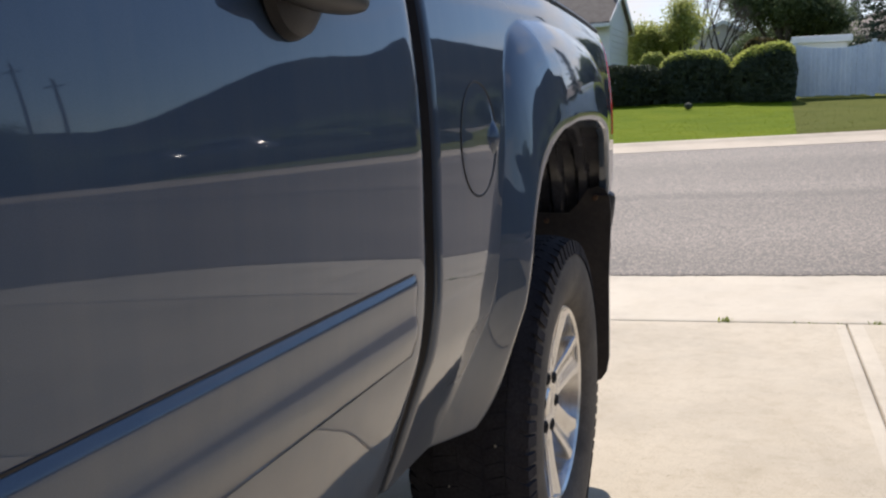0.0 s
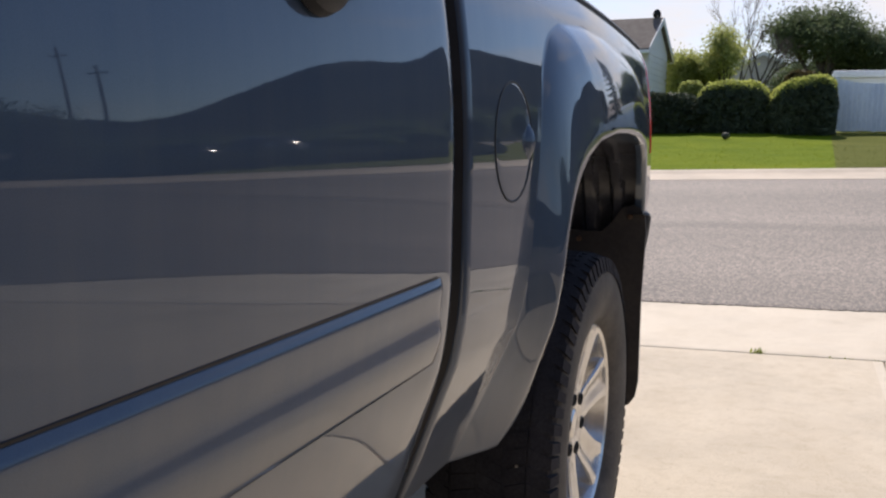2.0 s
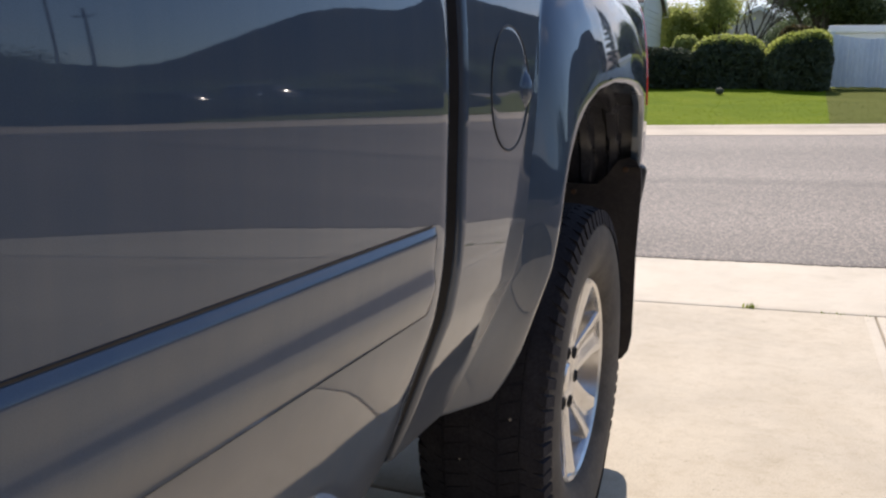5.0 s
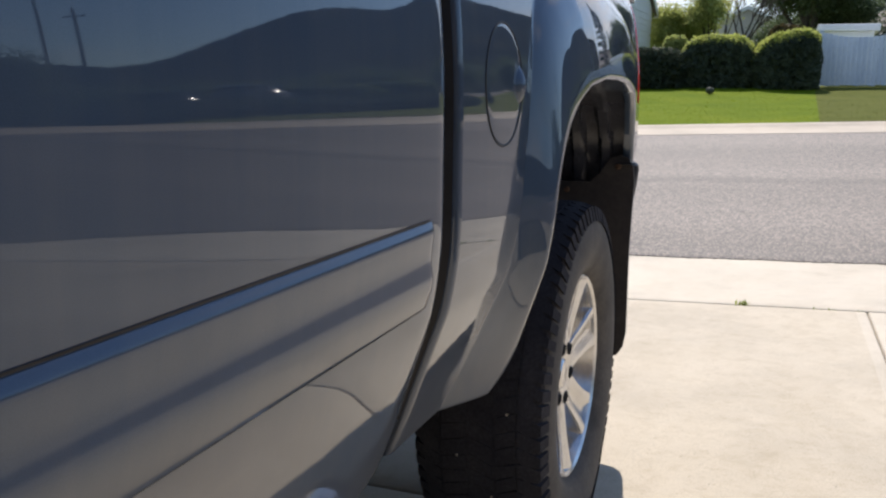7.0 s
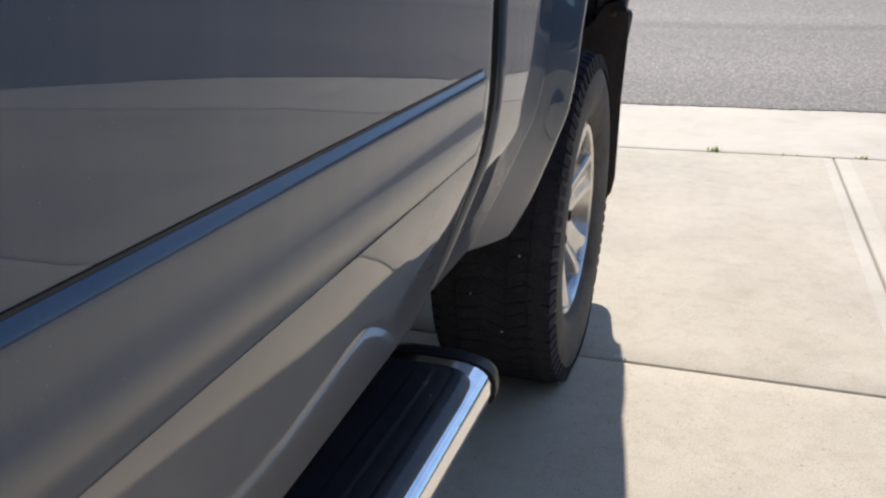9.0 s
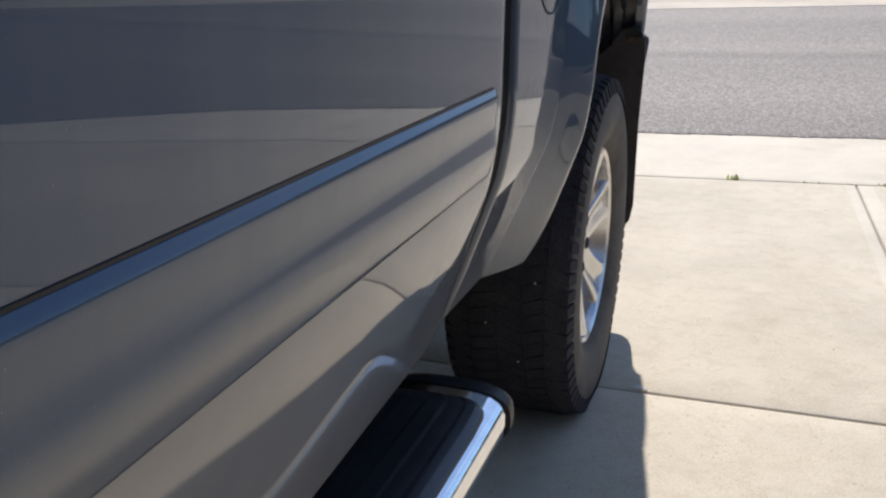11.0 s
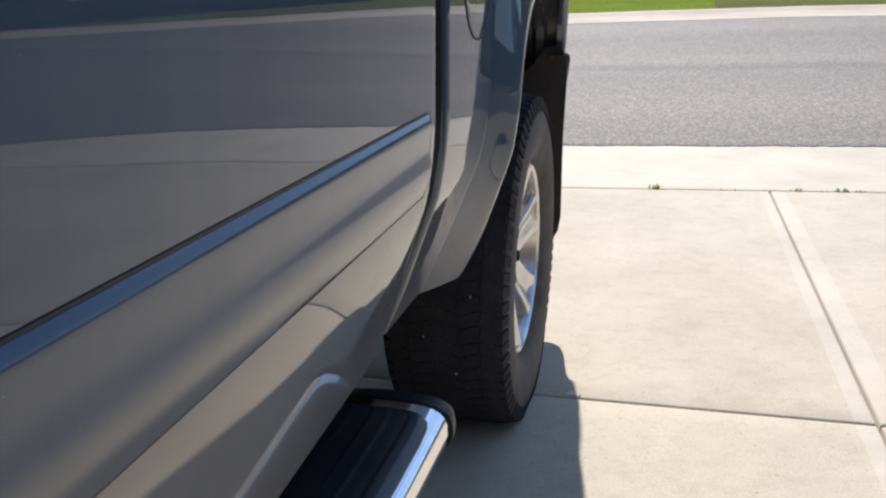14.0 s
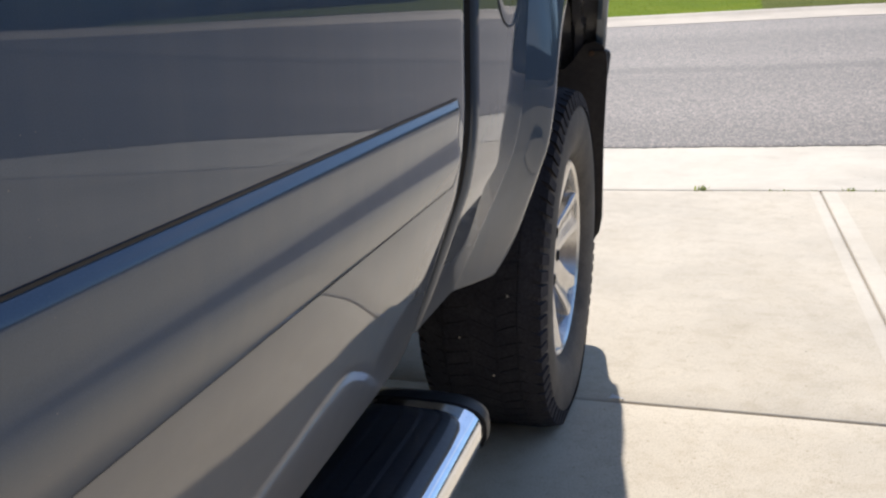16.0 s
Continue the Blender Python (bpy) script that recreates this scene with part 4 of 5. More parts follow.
# ---- the wheel house: ribbed inner arch
def wheel_house():
    """Follows the arch a little outside its lip; ribbed over the top and rear."""
    n = 70
    A = resample(ARCH, n)
    c = np.array([AXLE_Y, 0.62])
    rows = []
    for i in range(n):
        u = A[i] - c
        u = u / np.linalg.norm(u)
        row = []
        outer = float(np.interp(i / (n - 1), [0, 0.14, 0.26, 0.4, 0.75, 0.88, 1], [-0.07, -0.06, 0.0, 0.030, 0.020, 0.004, -0.002]))
        for k in range(48):
            x = -0.37 + (0.37 + outer + prof(A[i][1])) * k / 47
            rib = 0.022 * max(0.0, min(1.0, 1.6 * math.sin(x * 2 * math.pi / 0.085) + 0.4)) * (1 if -0.34 < x < -0.05 else 0) * float(np.interp(i, [22, 30], [0, 1]))
            p = A[i] + u * (0.014 - rib)
            row.append((x + plan(p[0]), p[0], p[1] + rake(p[0])))
        rows.append(row)
    V, Fc = grid(rows)
    wall = extrude_poly([(AXLE_Y - 0.56, 0.55), (AXLE_Y + 0.6, 0.62), (AXLE_Y + 0.5, 0.95), (AXLE_Y + 0.3, 1.12), (AXLE_Y - 0.3, 1.12), (AXLE_Y - 0.56, 0.95)], -0.42, -0.37, "yz")
    return join((V, Fc), wall)


part("wheel_house", wheel_house(), LINER, truck, "ribbed black inner wheel arch", sharp=30)
part("far_wheel_house", mirror(wheel_house()), LINER, truck, sharp=30)


# ---- wheels
def tyre_profile():
    # (along the axle, outer side positive; radius)
    return [(0.085, 0.236), (0.105, 0.243), (0.122, 0.262), (0.131, 0.295), (0.134, 0.325), (0.131, 0.35), (0.124, 0.372), (0.114, 0.386), (0.10, 0.391), (0.05, 0.393), (0.0, 0.394),
            (-0.05, 0.393), (-0.10, 0.391), (-0.114, 0.386), (-0.124, 0.372), (-0.131, 0.35), (-0.134, 0.325), (-0.131, 0.295), (-0.122, 0.262), (-0.105, 0.243), (-0.085, 0.236)]


def flat(vf):
    """The loaded tyre: its section stretched out to the full radius, squashed flat where it meets the ground, bulging a little above it."""
    V = []
    for x, y, z in vf[0]:
        r = math.hypot(y, z)
        g = (0.236 + (r - 0.236) * (TYRE_R - 0.236) / 0.166) / r
        y, z = y * g, z * g
        k = max(0.0, 1 - (z + AXLE_Z) / 0.12) if z < 0 else 0
        V.append((x * 1.08 * (1 + 0.05 * min(k, 1)) - 0.012, y, max(z, 0.0005 - AXLE_Z)))
    return V, vf[1]


def tread_blocks():
    rnd = random.Random(4)
    V, Fc = [], []
    n = 74
    for k in range(n):
        for col, (x0, x1, r0, off) in enumerate(((0.084, 0.1265, 0.374, 0.0), (0.040, 0.079, 0.390, 0.4), (-0.012, 0.034, 0.391, 0.75), (-0.066, -0.018, 0.390, 0.2), (-0.1265, -0.073, 0.374, 0.6))):
            edge = col in (0, 4)
            a0 = 2 * math.pi * (k + off + 0.08 + rnd.uniform(-0.03, 0.03)) / n
            a1 = 2 * math.pi * (k + off + (0.74 if edge else rnd.uniform(0.86, 0.95))) / n
            sk = (0.045, -0.038, 0.05, -0.03, 0.04)[col] + rnd.uniform(-0.008, 0.008)
            lugs = [(x0, a0), (x1, a0 + sk), (x1, a1 + sk), (x0, a1)]
            o = len(V)
            for r in (r0, None):
                for x, a in lugs:
                    if r is None:
                        rr = 0.402 - (0.010 if edge and abs(x) > 0.12 else 0)
                        xx = x * (0.985 if edge else 1)
                    else:
                        rr, xx = (0.36 if edge and abs(x) > 0.12 else r), x * (1.045 if edge and abs(x) > 0.12 else 1)
                    V.append((xx, rr * math.cos(a), rr * math.sin(a)))
            f = [(o + 4, o + 5, o + 6, o + 7)] + [(o + i, o + (i + 1) % 4, o + 4 + (i + 1) % 4, o + 4 + i) for i in range(4)]
            Fc += f
    return V, Fc


def rim_lathe():
    return lathe([(0.095, 0.246), (0.104, 0.243), (0.106, 0.238), (0.100, 0.231), (0.080, 0.226), (0.03, 0.215), (-0.02, 0.207), (-0.06, 0.2), (-0.10, 0.205), (-0.105, 0.235)], 72)


def spoke(a, half0=0.052, half1=0.034):
    """One broad spoke with a hollowed face, from the hub out to the rim's lip."""
    rows = []
    ca, sa = math.cos(a), math.sin(a)
    for r, xf, hw in ((0.055, 0.071, 0.028), (0.085, 0.074, 0.034), (0.115, 0.078, 0.036), (0.15, 0.084, 0.038), (0.185, 0.091, 0.042), (0.212, 0.096, 0.048), (0.233, 0.102, 0.056)):
        row = []
        for t, dx in ((-1.0, -0.045), (-1.0, -0.008), (-0.9, 0.0), (-0.5, 0.0), (-0.22, -0.009 if r > 0.1 else -0.002), (0.22, -0.009 if r > 0.1 else -0.002), (0.5, 0.0), (0.9, 0.0), (1.0, -0.008), (1.0, -0.045)):
            w = hw * t * 1.22
            row.append((xf + dx, r * ca - w * sa, r * sa + w * ca))
        rows.append(row)
    return grid(rows, flip=False)


def wheel():
    w = part("wheel", rim_lathe(), ALLOY, truck, "silver six-spoke alloy wheel")
    part("tyre", flat(lathe(tyre_profile(), 96)), SIDEWALL, w, "dusty black all-terrain tyre")
    part("tread", flat(tread_blocks()), RUBBER, w, "chunky black tyre tread", smooth=False, sharp=None)
    band = lathe([(0.126, 0.362), (0.118, 0.387), (0.10, 0.3980), (0.0, 0.4010), (-0.10, 0.3980), (-0.118, 0.386), (-0.126, 0.362)], 96)
    part("tread_base", flat([[(x * 1.005, y * 1.001, z * 1.001) for x, y, z in band[0]], band[1]]), RUBBER, w)
    for k in range(6):
        part("spoke", spoke(2 * math.pi * (k + 0.3) / 6), ALLOY, w)
    part("hub", lathe([(-0.04, 0.092), (0.064, 0.090), (0.073, 0.082), (0.074, 0.05), (0.068, 0.04), (0.064, 0.001)], 36), ALLOY, w)
    part("centre_cap", lathe([(0.060, 0.038), (0.070, 0.037), (0.0745, 0.031), (0.0755, 0.001)], 28), ALLOY, w)
    for k in range(6):
        a = 2 * math.pi * (k + 0.8) / 6
        part("lug_nut", lathe([(0.04, 0.0155), (0.0765, 0.0155), (0.078, 0.013), (0.070, 0.011), (0.068, 0.0001)], 14, "x", (0, 0.068 * math.cos(a), 0.068 * math.sin(a))), BLACK, w)
    part("brake_disc", lathe([(-0.06, 0.06), (-0.058, 0.165), (-0.075, 0.165), (-0.077, 0.06)], 40), DARK, w)
    return w


w0 = wheel()
TYRE_X = -0.134
w0.matrix_basis = pose(TYRE_X, AXLE_Y, AXLE_Z)
for (x, y, rz) in ((-WIDTH - TYRE_X, AXLE_Y, 180), (TYRE_X, -0.93, 0), (-WIDTH - TYRE_X, -0.93, 180)):
    c = copy_thing(w0, pose(x, y, AXLE_Z, 0, 0, rz))


# ---- small stones caught in the tread
for k, (x, a, r) in enumerate(((0.055, 176, 0.003), (-0.05, 190, 0.0022), (0.018, 203, 0.0026))):
    c = (TYRE_X + x, AXLE_Y + 0.418 * math.cos(radians(a)), AXLE_Z + 0.418 * math.sin(radians(a)))
    part("pebble", lathe([(-r, 0.0002), (-r * 0.6, r * 0.8), (0, r), (r * 0.5, r * 0.85), (r * 0.9, 0.0002)], 8, "x", c), CONCRETE, truck, "pale pebble caught in the tyre tread")


# ---- mud flap and step bar
def flap():
    pts = [(-0.315, 0.80), (-0.315, 0.30), (-0.30, 0.268), (-0.27, 0.255), (-0.075, 0.255), (-0.045, 0.266), (-0.028, 0.292), (-0.020, 0.34), (-0.022, 0.60), (-0.016, 0.80), (-0.020, 0.85), (-0.034, 0.875), (-0.06, 0.885), (-0.09, 0.875), (-0.12, 0.83), (-0.15, 0.80)]
    return extrude_poly(pts, 3.395, 3.407)


fl = part("mud_flap", flap(), FLAP, truck, "black rubber mud flap", smooth=False)
for x, z in ((-0.065, 0.85), (-0.22, 0.775), (-0.075, 0.45)):
    part("flap_bolt", lathe([(3.396, 0.009), (3.388, 0.009), (3.386, 0.006), (3.386, 0.0001)], 10, "y", (x, 0, z)), RUST, fl)
part("far_mud_flap", mirror(flap()), FLAP, truck, smooth=False)


def step_section(cx, rx, rz, n=28):
    out = []
    for k in range(n):
        a = 2 * math.pi * k / n
        c, s = math.cos(a), math.sin(a)
        out.append((cx + rx * math.copysign(abs(c) ** 0.6, c), rz * math.copysign(abs(s) ** 0.7, s)))
    return out


STEP_Z, STEP_X = 0.378, -0.094


def step_bar():
    rows = []
    for y, k in ((-0.6, 1), (0.4, 1), (1.2, 1), (1.68, 1), (1.775, 1), (1.80, 1)):
        rows.append([(x, y, STEP_Z + rake(y) + z) for x, z in step_section(STEP_X, 0.100, 0.041)])
    return grid(rows, close_v=True)


step = part("step_bar", step_bar(), CHROME, truck, "chrome oval step bar with black tread pad")


def step_cap():
    rows = []
    for y, k in ((1.793, 1.0), (1.794, 1.05), (1.813, 1.05), (1.828, 1.0), (1.838, 0.88), (1.844, 0.6), (1.845, 0.02)):
        rows.append([(STEP_X + (x - STEP_X) * k, y, STEP_Z + rake(y) + z * k) for x, z in step_section(STEP_X, 0.100, 0.041)])
    return grid(rows, close_v=True)


part("end_cap", step_cap(), BLACK, step, "black plastic end cap")


def step_pad():
    """The rubber pad: raised ribs along the bar, rounded far corners."""
    rows = []
    for y, e in ((0.0, 0.002), (0.5, 0.002), (1.0, 0.002), (1.4, 0.002), (1.68, 0.002), (1.73, 0.004), (1.746, 0.008), (1.756, 0.016), (1.760, 0.026)):
        row = []
        for k in range(61):
            t = k / 60
            x0, x1 = -0.188, -0.007 - e
            x = x0 + (x1 - x0) * t
            u = min(1.0, abs(x - STEP_X) / 0.100)
            top = 0.041 * (1 - u ** (2 / 0.6)) ** 0.35
            rib = 0.0010 if (k // 10) % 2 and 4 < k < 56 else 0.0
            z = top + (0.0050 + rib) * min(1.0, (60 - k) / 2.5) * (0.75 if y > 1.75 else 1) - (0.004 if k == 60 else 0)
            row.append((x, y, STEP_Z + rake(y) + z))
        rows.append(row)
    last = [(x, y + 0.001, z - 0.012) for x, y, z in rows[-1]]
    return grid(rows + [last])


part("step_pad", step_pad(), PAD, step, "ribbed black rubber tread pad", sharp=30)
for y in (0.3, 1.35):
    part("step_bracket", join(tube([(-0.06, y, STEP_Z - 0.02), (-0.2, y, STEP_Z + 0.0), (-0.42, y, 0.52)], 0.016, 8)), DARK, step)
part("far_step_bar", mirror(step_bar()), CHROME, truck)


# ---------- across the street ----------
def leaves(points, size, rnd, normal_bias=None):
    """Small leaf quads, one at each point."""
    V, Fc = [], []
    for p in points:
        s = size * rnd.uniform(0.6, 1.4)
        u = Vector((rnd.gauss(0, 1), rnd.gauss(0, 1), rnd.gauss(0, 0.6))).normalized()
        w = u.cross(Vector((rnd.gauss(0, 1), rnd.gauss(0, 1), rnd.gauss(0, 1)))).normalized()
        o = len(V)
        p = Vector(p)
        V += [tuple(p - u * s), tuple(p + w * s * 0.55), tuple(p + u * s), tuple(p - w * s * 0.55)]
        Fc.append((o, o + 1, o + 2, o + 3))
    return V, Fc


def hedge_points(cx, cy, z0, rx, ry, h, n, rnd, seed, boxy=True, tilt=0.0):
    """Points in the outer skin of a rounded, clipped but shaggy shrub."""
    pts = []
    while len(pts) < n:
        a = rnd.uniform(0, 2 * math.pi)
        t = rnd.random()
        zz = t ** 0.8
        if rnd.random() < 0.3:
            e = rnd.random() ** 0.5 * 0.95
            zz = 0.45 + 0.55 * (1 - e ** 3.5) ** 0.4 - 0.05 * rnd.random() ** 2
        else:
            e = (1 - max(0, (zz - 0.45) / 0.55) ** 2.5) ** 0.286 if zz < 1 else 0
            e *= 0.92 + 0.1 * math.sin(min(1, zz * 2) * math.pi / 2)
        e *= (abs(math.cos(a)) ** 2.9 + abs(math.sin(a)) ** 2.9) ** (-1 / 2.9) if boxy else 1
        lump = 1 + 0.09 * noise.noise((math.cos(a) * 2 + seed, math.sin(a) * 2, zz * 4))
        k = lump * (1 - abs(rnd.gauss(0, 0.06)))
        if rnd.random() < 0.25:
            k *= rnd.random() ** 0.5
            zz = rnd.random() * max(0.05, math.sqrt(max(0, 1 - k * k)))
            e = 1
        pts.append((cx + rx * e * k * math.cos(a), cy + ry * e * k * math.sin(a), z0 + h * zz * (1 + tilt * e * k * math.cos(a)) * (1 + 0.05 * noise.noise((cx + math.cos(a) * 3, math.sin(a) * 3, seed))) + rnd.gauss(0, 0.02)))
    return pts


def hedge(cx, cy, rx, ry, h, n, seed, material, label, size=0.042, z0=None, tilt=0.0):
    rnd = random.Random(seed)
    z0 = (land(cx, cy) if z0 is None else z0)
    th = thing("hedge", label, "hedge", at=(0, 0, 0))
    # dense core of twigs and inner leaves, with many stems down to the ground
    stems = [tube([(cx + rnd.uniform(-0.5, 0.5) * rx, cy + rnd.uniform(-0.4, 0.4) * ry, z0 - 0.1), (cx + rnd.uniform(-0.6, 0.6) * rx, cy + rnd.uniform(-0.5, 0.5) * ry, z0 + h * 0.6)], [0.035, 0.012], 5) for _ in range(14)]
    part("stems", join(*stems), BARK, th)
    part("foliage", leaves(hedge_points(cx, cy, z0, rx, ry, h, n, rnd, seed, True, tilt), size, rnd), material, th, smooth=False, sharp=None)
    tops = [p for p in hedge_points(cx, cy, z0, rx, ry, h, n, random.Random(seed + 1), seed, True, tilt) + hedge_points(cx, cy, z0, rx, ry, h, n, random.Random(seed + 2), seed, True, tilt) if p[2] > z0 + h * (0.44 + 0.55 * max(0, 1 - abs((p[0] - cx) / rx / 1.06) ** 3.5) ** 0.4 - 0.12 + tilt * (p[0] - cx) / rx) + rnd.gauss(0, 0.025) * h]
    # sunlight on the tops is put into the leaf colour, pale yellow-green
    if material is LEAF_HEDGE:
        tagged(part("sunlit_top", leaves([(x, y, z + abs(rnd.gauss(0, 0.03))) for x, y, z in tops], size, rnd), LEAF_SUNLIT, th, smooth=False, sharp=None), "sunlit yellow-green leaves on the hedge top", kind="stuff")
    part("inner_foliage", leaves(hedge_points(cx, cy, z0, rx * 0.86, ry * 0.86, h * 0.9, n // 3, rnd, seed, True, tilt), size * 2.6, rnd), material, th, smooth=False, sharp=None)
    return th


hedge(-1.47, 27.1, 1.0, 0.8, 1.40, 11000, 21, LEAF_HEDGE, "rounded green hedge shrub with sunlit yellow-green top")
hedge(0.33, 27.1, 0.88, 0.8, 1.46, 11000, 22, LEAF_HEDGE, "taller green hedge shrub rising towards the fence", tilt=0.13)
hedge(-3.5, 26.9, 1.38, 0.8, 1.12, 7000, 23, LEAF_HEDGE_SHADED, "low dark green hedge in shade")
hedge(-2.72, 27.9, 0.42, 0.4, 1.45, 3000, 25, LEAF_YELLOW, "loose yellow-green shrub beside a clipped hedge")
hedge(-0.47, 27.6, 0.25, 0.35, 1.0, 2000, 24, LEAF_HEDGE, "small shrub between two hedges")


def branchy(rnd, base, h, spread, levels, r0, lean=(0, 0)):
    """Tubes of a trunk and its limbs; also the tips, where leaves gather."""
    tubes, tips = [], []

    def grow(p, d, length, r, lev):
        q1 = p + d * length * 0.5 + Vector((rnd.gauss(0, 0.05), rnd.gauss(0, 0.05), 0)) * length
        q2 = p + d * length
        tubes.append(tube([p, q1, q2], [r, r * 0.8, r * 0.58], 7 if lev < 2 else 5, False))
        if lev >= 2:
            tips.append(q2)
            tips.append(q1)
        if lev >= levels:
            return
        for k in range(rnd.choice((3, 4)) if lev else 5):
            a = rnd.uniform(0, 2 * math.pi)
            tilt = rnd.uniform(0.35, 0.95) * spread
            nd = (d + Vector((math.cos(a), math.sin(a), 0)) * tilt + Vector((0, 0, rnd.uniform(-0.1, 0.25)))).normalized()
            start = p + d * length * rnd.uniform(0.55, 1.0)
            grow(start, nd, length * rnd.uniform(0.5, 0.72), r * 0.5, lev + 1)
    grow(Vector(base), Vector((lean[0], lean[1], 1)).normalized(), h * 0.42, r0, 0)
    return tubes, tips


def tree(name, x, y, h, spread, seed, material, label, nleaf=7000, size=0.11, r0=0.16, clump=0.5, bare=False, z0=None, lean=(0, 0)):
    rnd = random.Random(seed)
    z0 = land(x, y) if z0 is None else z0
    tubes, tips = branchy(rnd, (x, y, z0 - 0.2), h, spread, 3 if not bare else 4, r0, lean)
    th = thing(name, label, "tree")
    part("trunk", join(*tubes), BARK, th)
    if not bare:
        pts = []
        while len(pts) < nleaf:
            t = rnd.choice(tips)
            c = clump * rnd.uniform(0.6, 1.3)
            pts.append(t + Vector((rnd.gauss(0, c), rnd.gauss(0, c), rnd.gauss(0, c * 0.75))))
        part("crown", leaves(pts, size, rnd), material, th, smooth=False, sharp=None)
    return th


def spruce(x, y, h, r, seed, label, z0=None):
    rnd = random.Random(seed)
    z0 = land(x, y) if z0 is None else z0
    th = thing("spruce_tree", label, "tree")
    part("trunk", tube([(x, y, z0 - 0.2), (x, y, z0 + h * 0.6), (x, y, z0 + h)], [r * 0.07, r * 0.04, 0.01], 8), BARK, th)
    pts, tubes = [], []
    n = int(h * 15)
    for i in range(n):
        t = i / n
        z = z0 + 0.3 + (h - 0.3) * t
        rr = r * (1 - t) ** 0.9 * rnd.uniform(0.7, 1.12) + 0.04
        a = i * 2.399 + rnd.uniform(-0.3, 0.3)
        end = Vector((x + rr * math.cos(a), y + rr * math.sin(a), z - 0.22 * rr + 0.1))
        st = Vector((x, y, z))
        tubes.append(tube([st, end], [0.02, 0.005], 4, False))
        for k in range(int(20 + 50 * rr)):
            f = rnd.random() ** 0.6
            p = st.lerp(end, f) + Vector((rnd.gauss(0, 0.06 + 0.1 * rr * (1 - f)), rnd.gauss(0, 0.06 + 0.1 * rr * (1 - f)), rnd.gauss(-0.04, 0.05)))
            pts.append(p)
    part("branches", join(*tubes), BARK, th)
    part("needles", leaves(pts, 0.07, rnd), NEEDLE, th, smooth=False, sharp=None)
    return th


tree("birch_tree", -3.0, 33.6, 3.3, 0.9, 31, LEAF_YELLOW, "sunlit yellow-green leafy tree behind the hedge", 24000, 0.05, 0.07, 0.24)
tree("birch_tree", -2.2, 32.5, 4.0, 0.5, 35, LEAF_YELLOW, "slender yellow-green leafy tree behind the hedge", 9000, 0.045, 0.07, 0.2)
tree("leafy_tree", 0.95, 45.0, 7.0, 0.75, 32, LEAF_DARK, "large dark green leafy tree", 42000, 0.058, 0.2, 0.42)
tree("leafy_tree", 2.5, 46.0, 5.0, 0.75, 36, LEAF_DARK, "large dark green leafy tree", 32000, 0.058, 0.18, 0.40)
tree("bare_tree", -1.62, 39.0, 4.8, 0.8, 37, BARK, "dark bare tree of several trunks and dense twigs", r0=0.09, bare=True, lean=(0.12, 0))
tree("bare_tree", -2.1, 40.0, 6.6, 0.62, 33, BARK, "bare grey tree with thin leafless twigs", r0=0.05, bare=True)
tree("birch_tree", -4.1, 35.0, 3.1, 0.9, 39, LEAF_YELLOW, "sunlit yellow-green leafy tree beside a white house", 16000, 0.05, 0.06, 0.26)
for i, (x, y, h) in enumerate(((0.6, 47.5, 3.6), (1.6, 48.5, 3.9), (2.7, 49.0, 3.7), (-0.2, 47.0, 2.6))):
    tree("leafy_tree", x, y, h, 1.0, 45 + i, LEAF_DARK, "dark green leafy tree behind the gardens", 16000, 0.06, 0.1, 0.36)
hedge(0.25, 34.0, 0.7, 0.7, 1.95, 3500, 34, LEAF_OLIVE, "brownish olive shrub behind the hedges", 0.06)
spruce(6.5, 75.0, 7.6, 1.4, 41, "distant narrow dark spruce")
spruce(4.5, 36.0, 7.6, 2.0, 42, "tall dark blue-green spruce behind the fence")


# ---- fence of upright white boards, its top dipping between posts
def fence():
    f = thing("fence", "weathered white board fence with a scalloped top", "fence")
    rnd = random.Random(9)
    x0, y0, ang = 1.18, 28.0, 1.0
    ca, sa = math.cos(radians(ang)), math.sin(radians(ang))

    def put(name, vf, parent=f, material=WHITE_FENCE):
        V = [(x0 + x * ca - y * sa, y0 + x * sa + y * ca, z) for x, y, z in vf[0]]
        return part(name, (V, vf[1]), material, parent, sharp=30)
    bay = 2.02
    for b in range(3):
        zb = land(x0 + (b + 0.5) * bay * ca, y0 + (b + 0.5) * bay * sa) + 0.03
        put("post", join(box(b * bay - 0.05, b * bay + 0.05, -0.03, 0.07, zb - 0.3, zb + 1.50, 0.006), box(b * bay - 0.065, b * bay + 0.065, -0.045, 0.085, zb + 1.50, zb + 1.535, 0.01)))
        for z in (0.32, 1.05):
            put("rail", box(b * bay + 0.05, (b + 1) * bay - 0.05, 0.03, 0.07, zb + z, zb + z + 0.09, 0.004))
        n = 15
        for k in range(n):
            u = (k + 0.5) / n
            xc = b * bay + 0.05 + (bay - 0.1) * u
            w = (bay - 0.1) / n / 2 - (0.001 + 0.012 * rnd.random() ** 2)
            h = 1.47 - 0.13 * math.sin(math.pi * u) + rnd.uniform(-0.006, 0.006)
            put("board", box(xc - w, xc + w, 0.0 + rnd.uniform(-0.003, 0.003), 0.02, zb + 0.02 + rnd.uniform(0, 0.04), zb + h, 0.003))
    return f


fence()


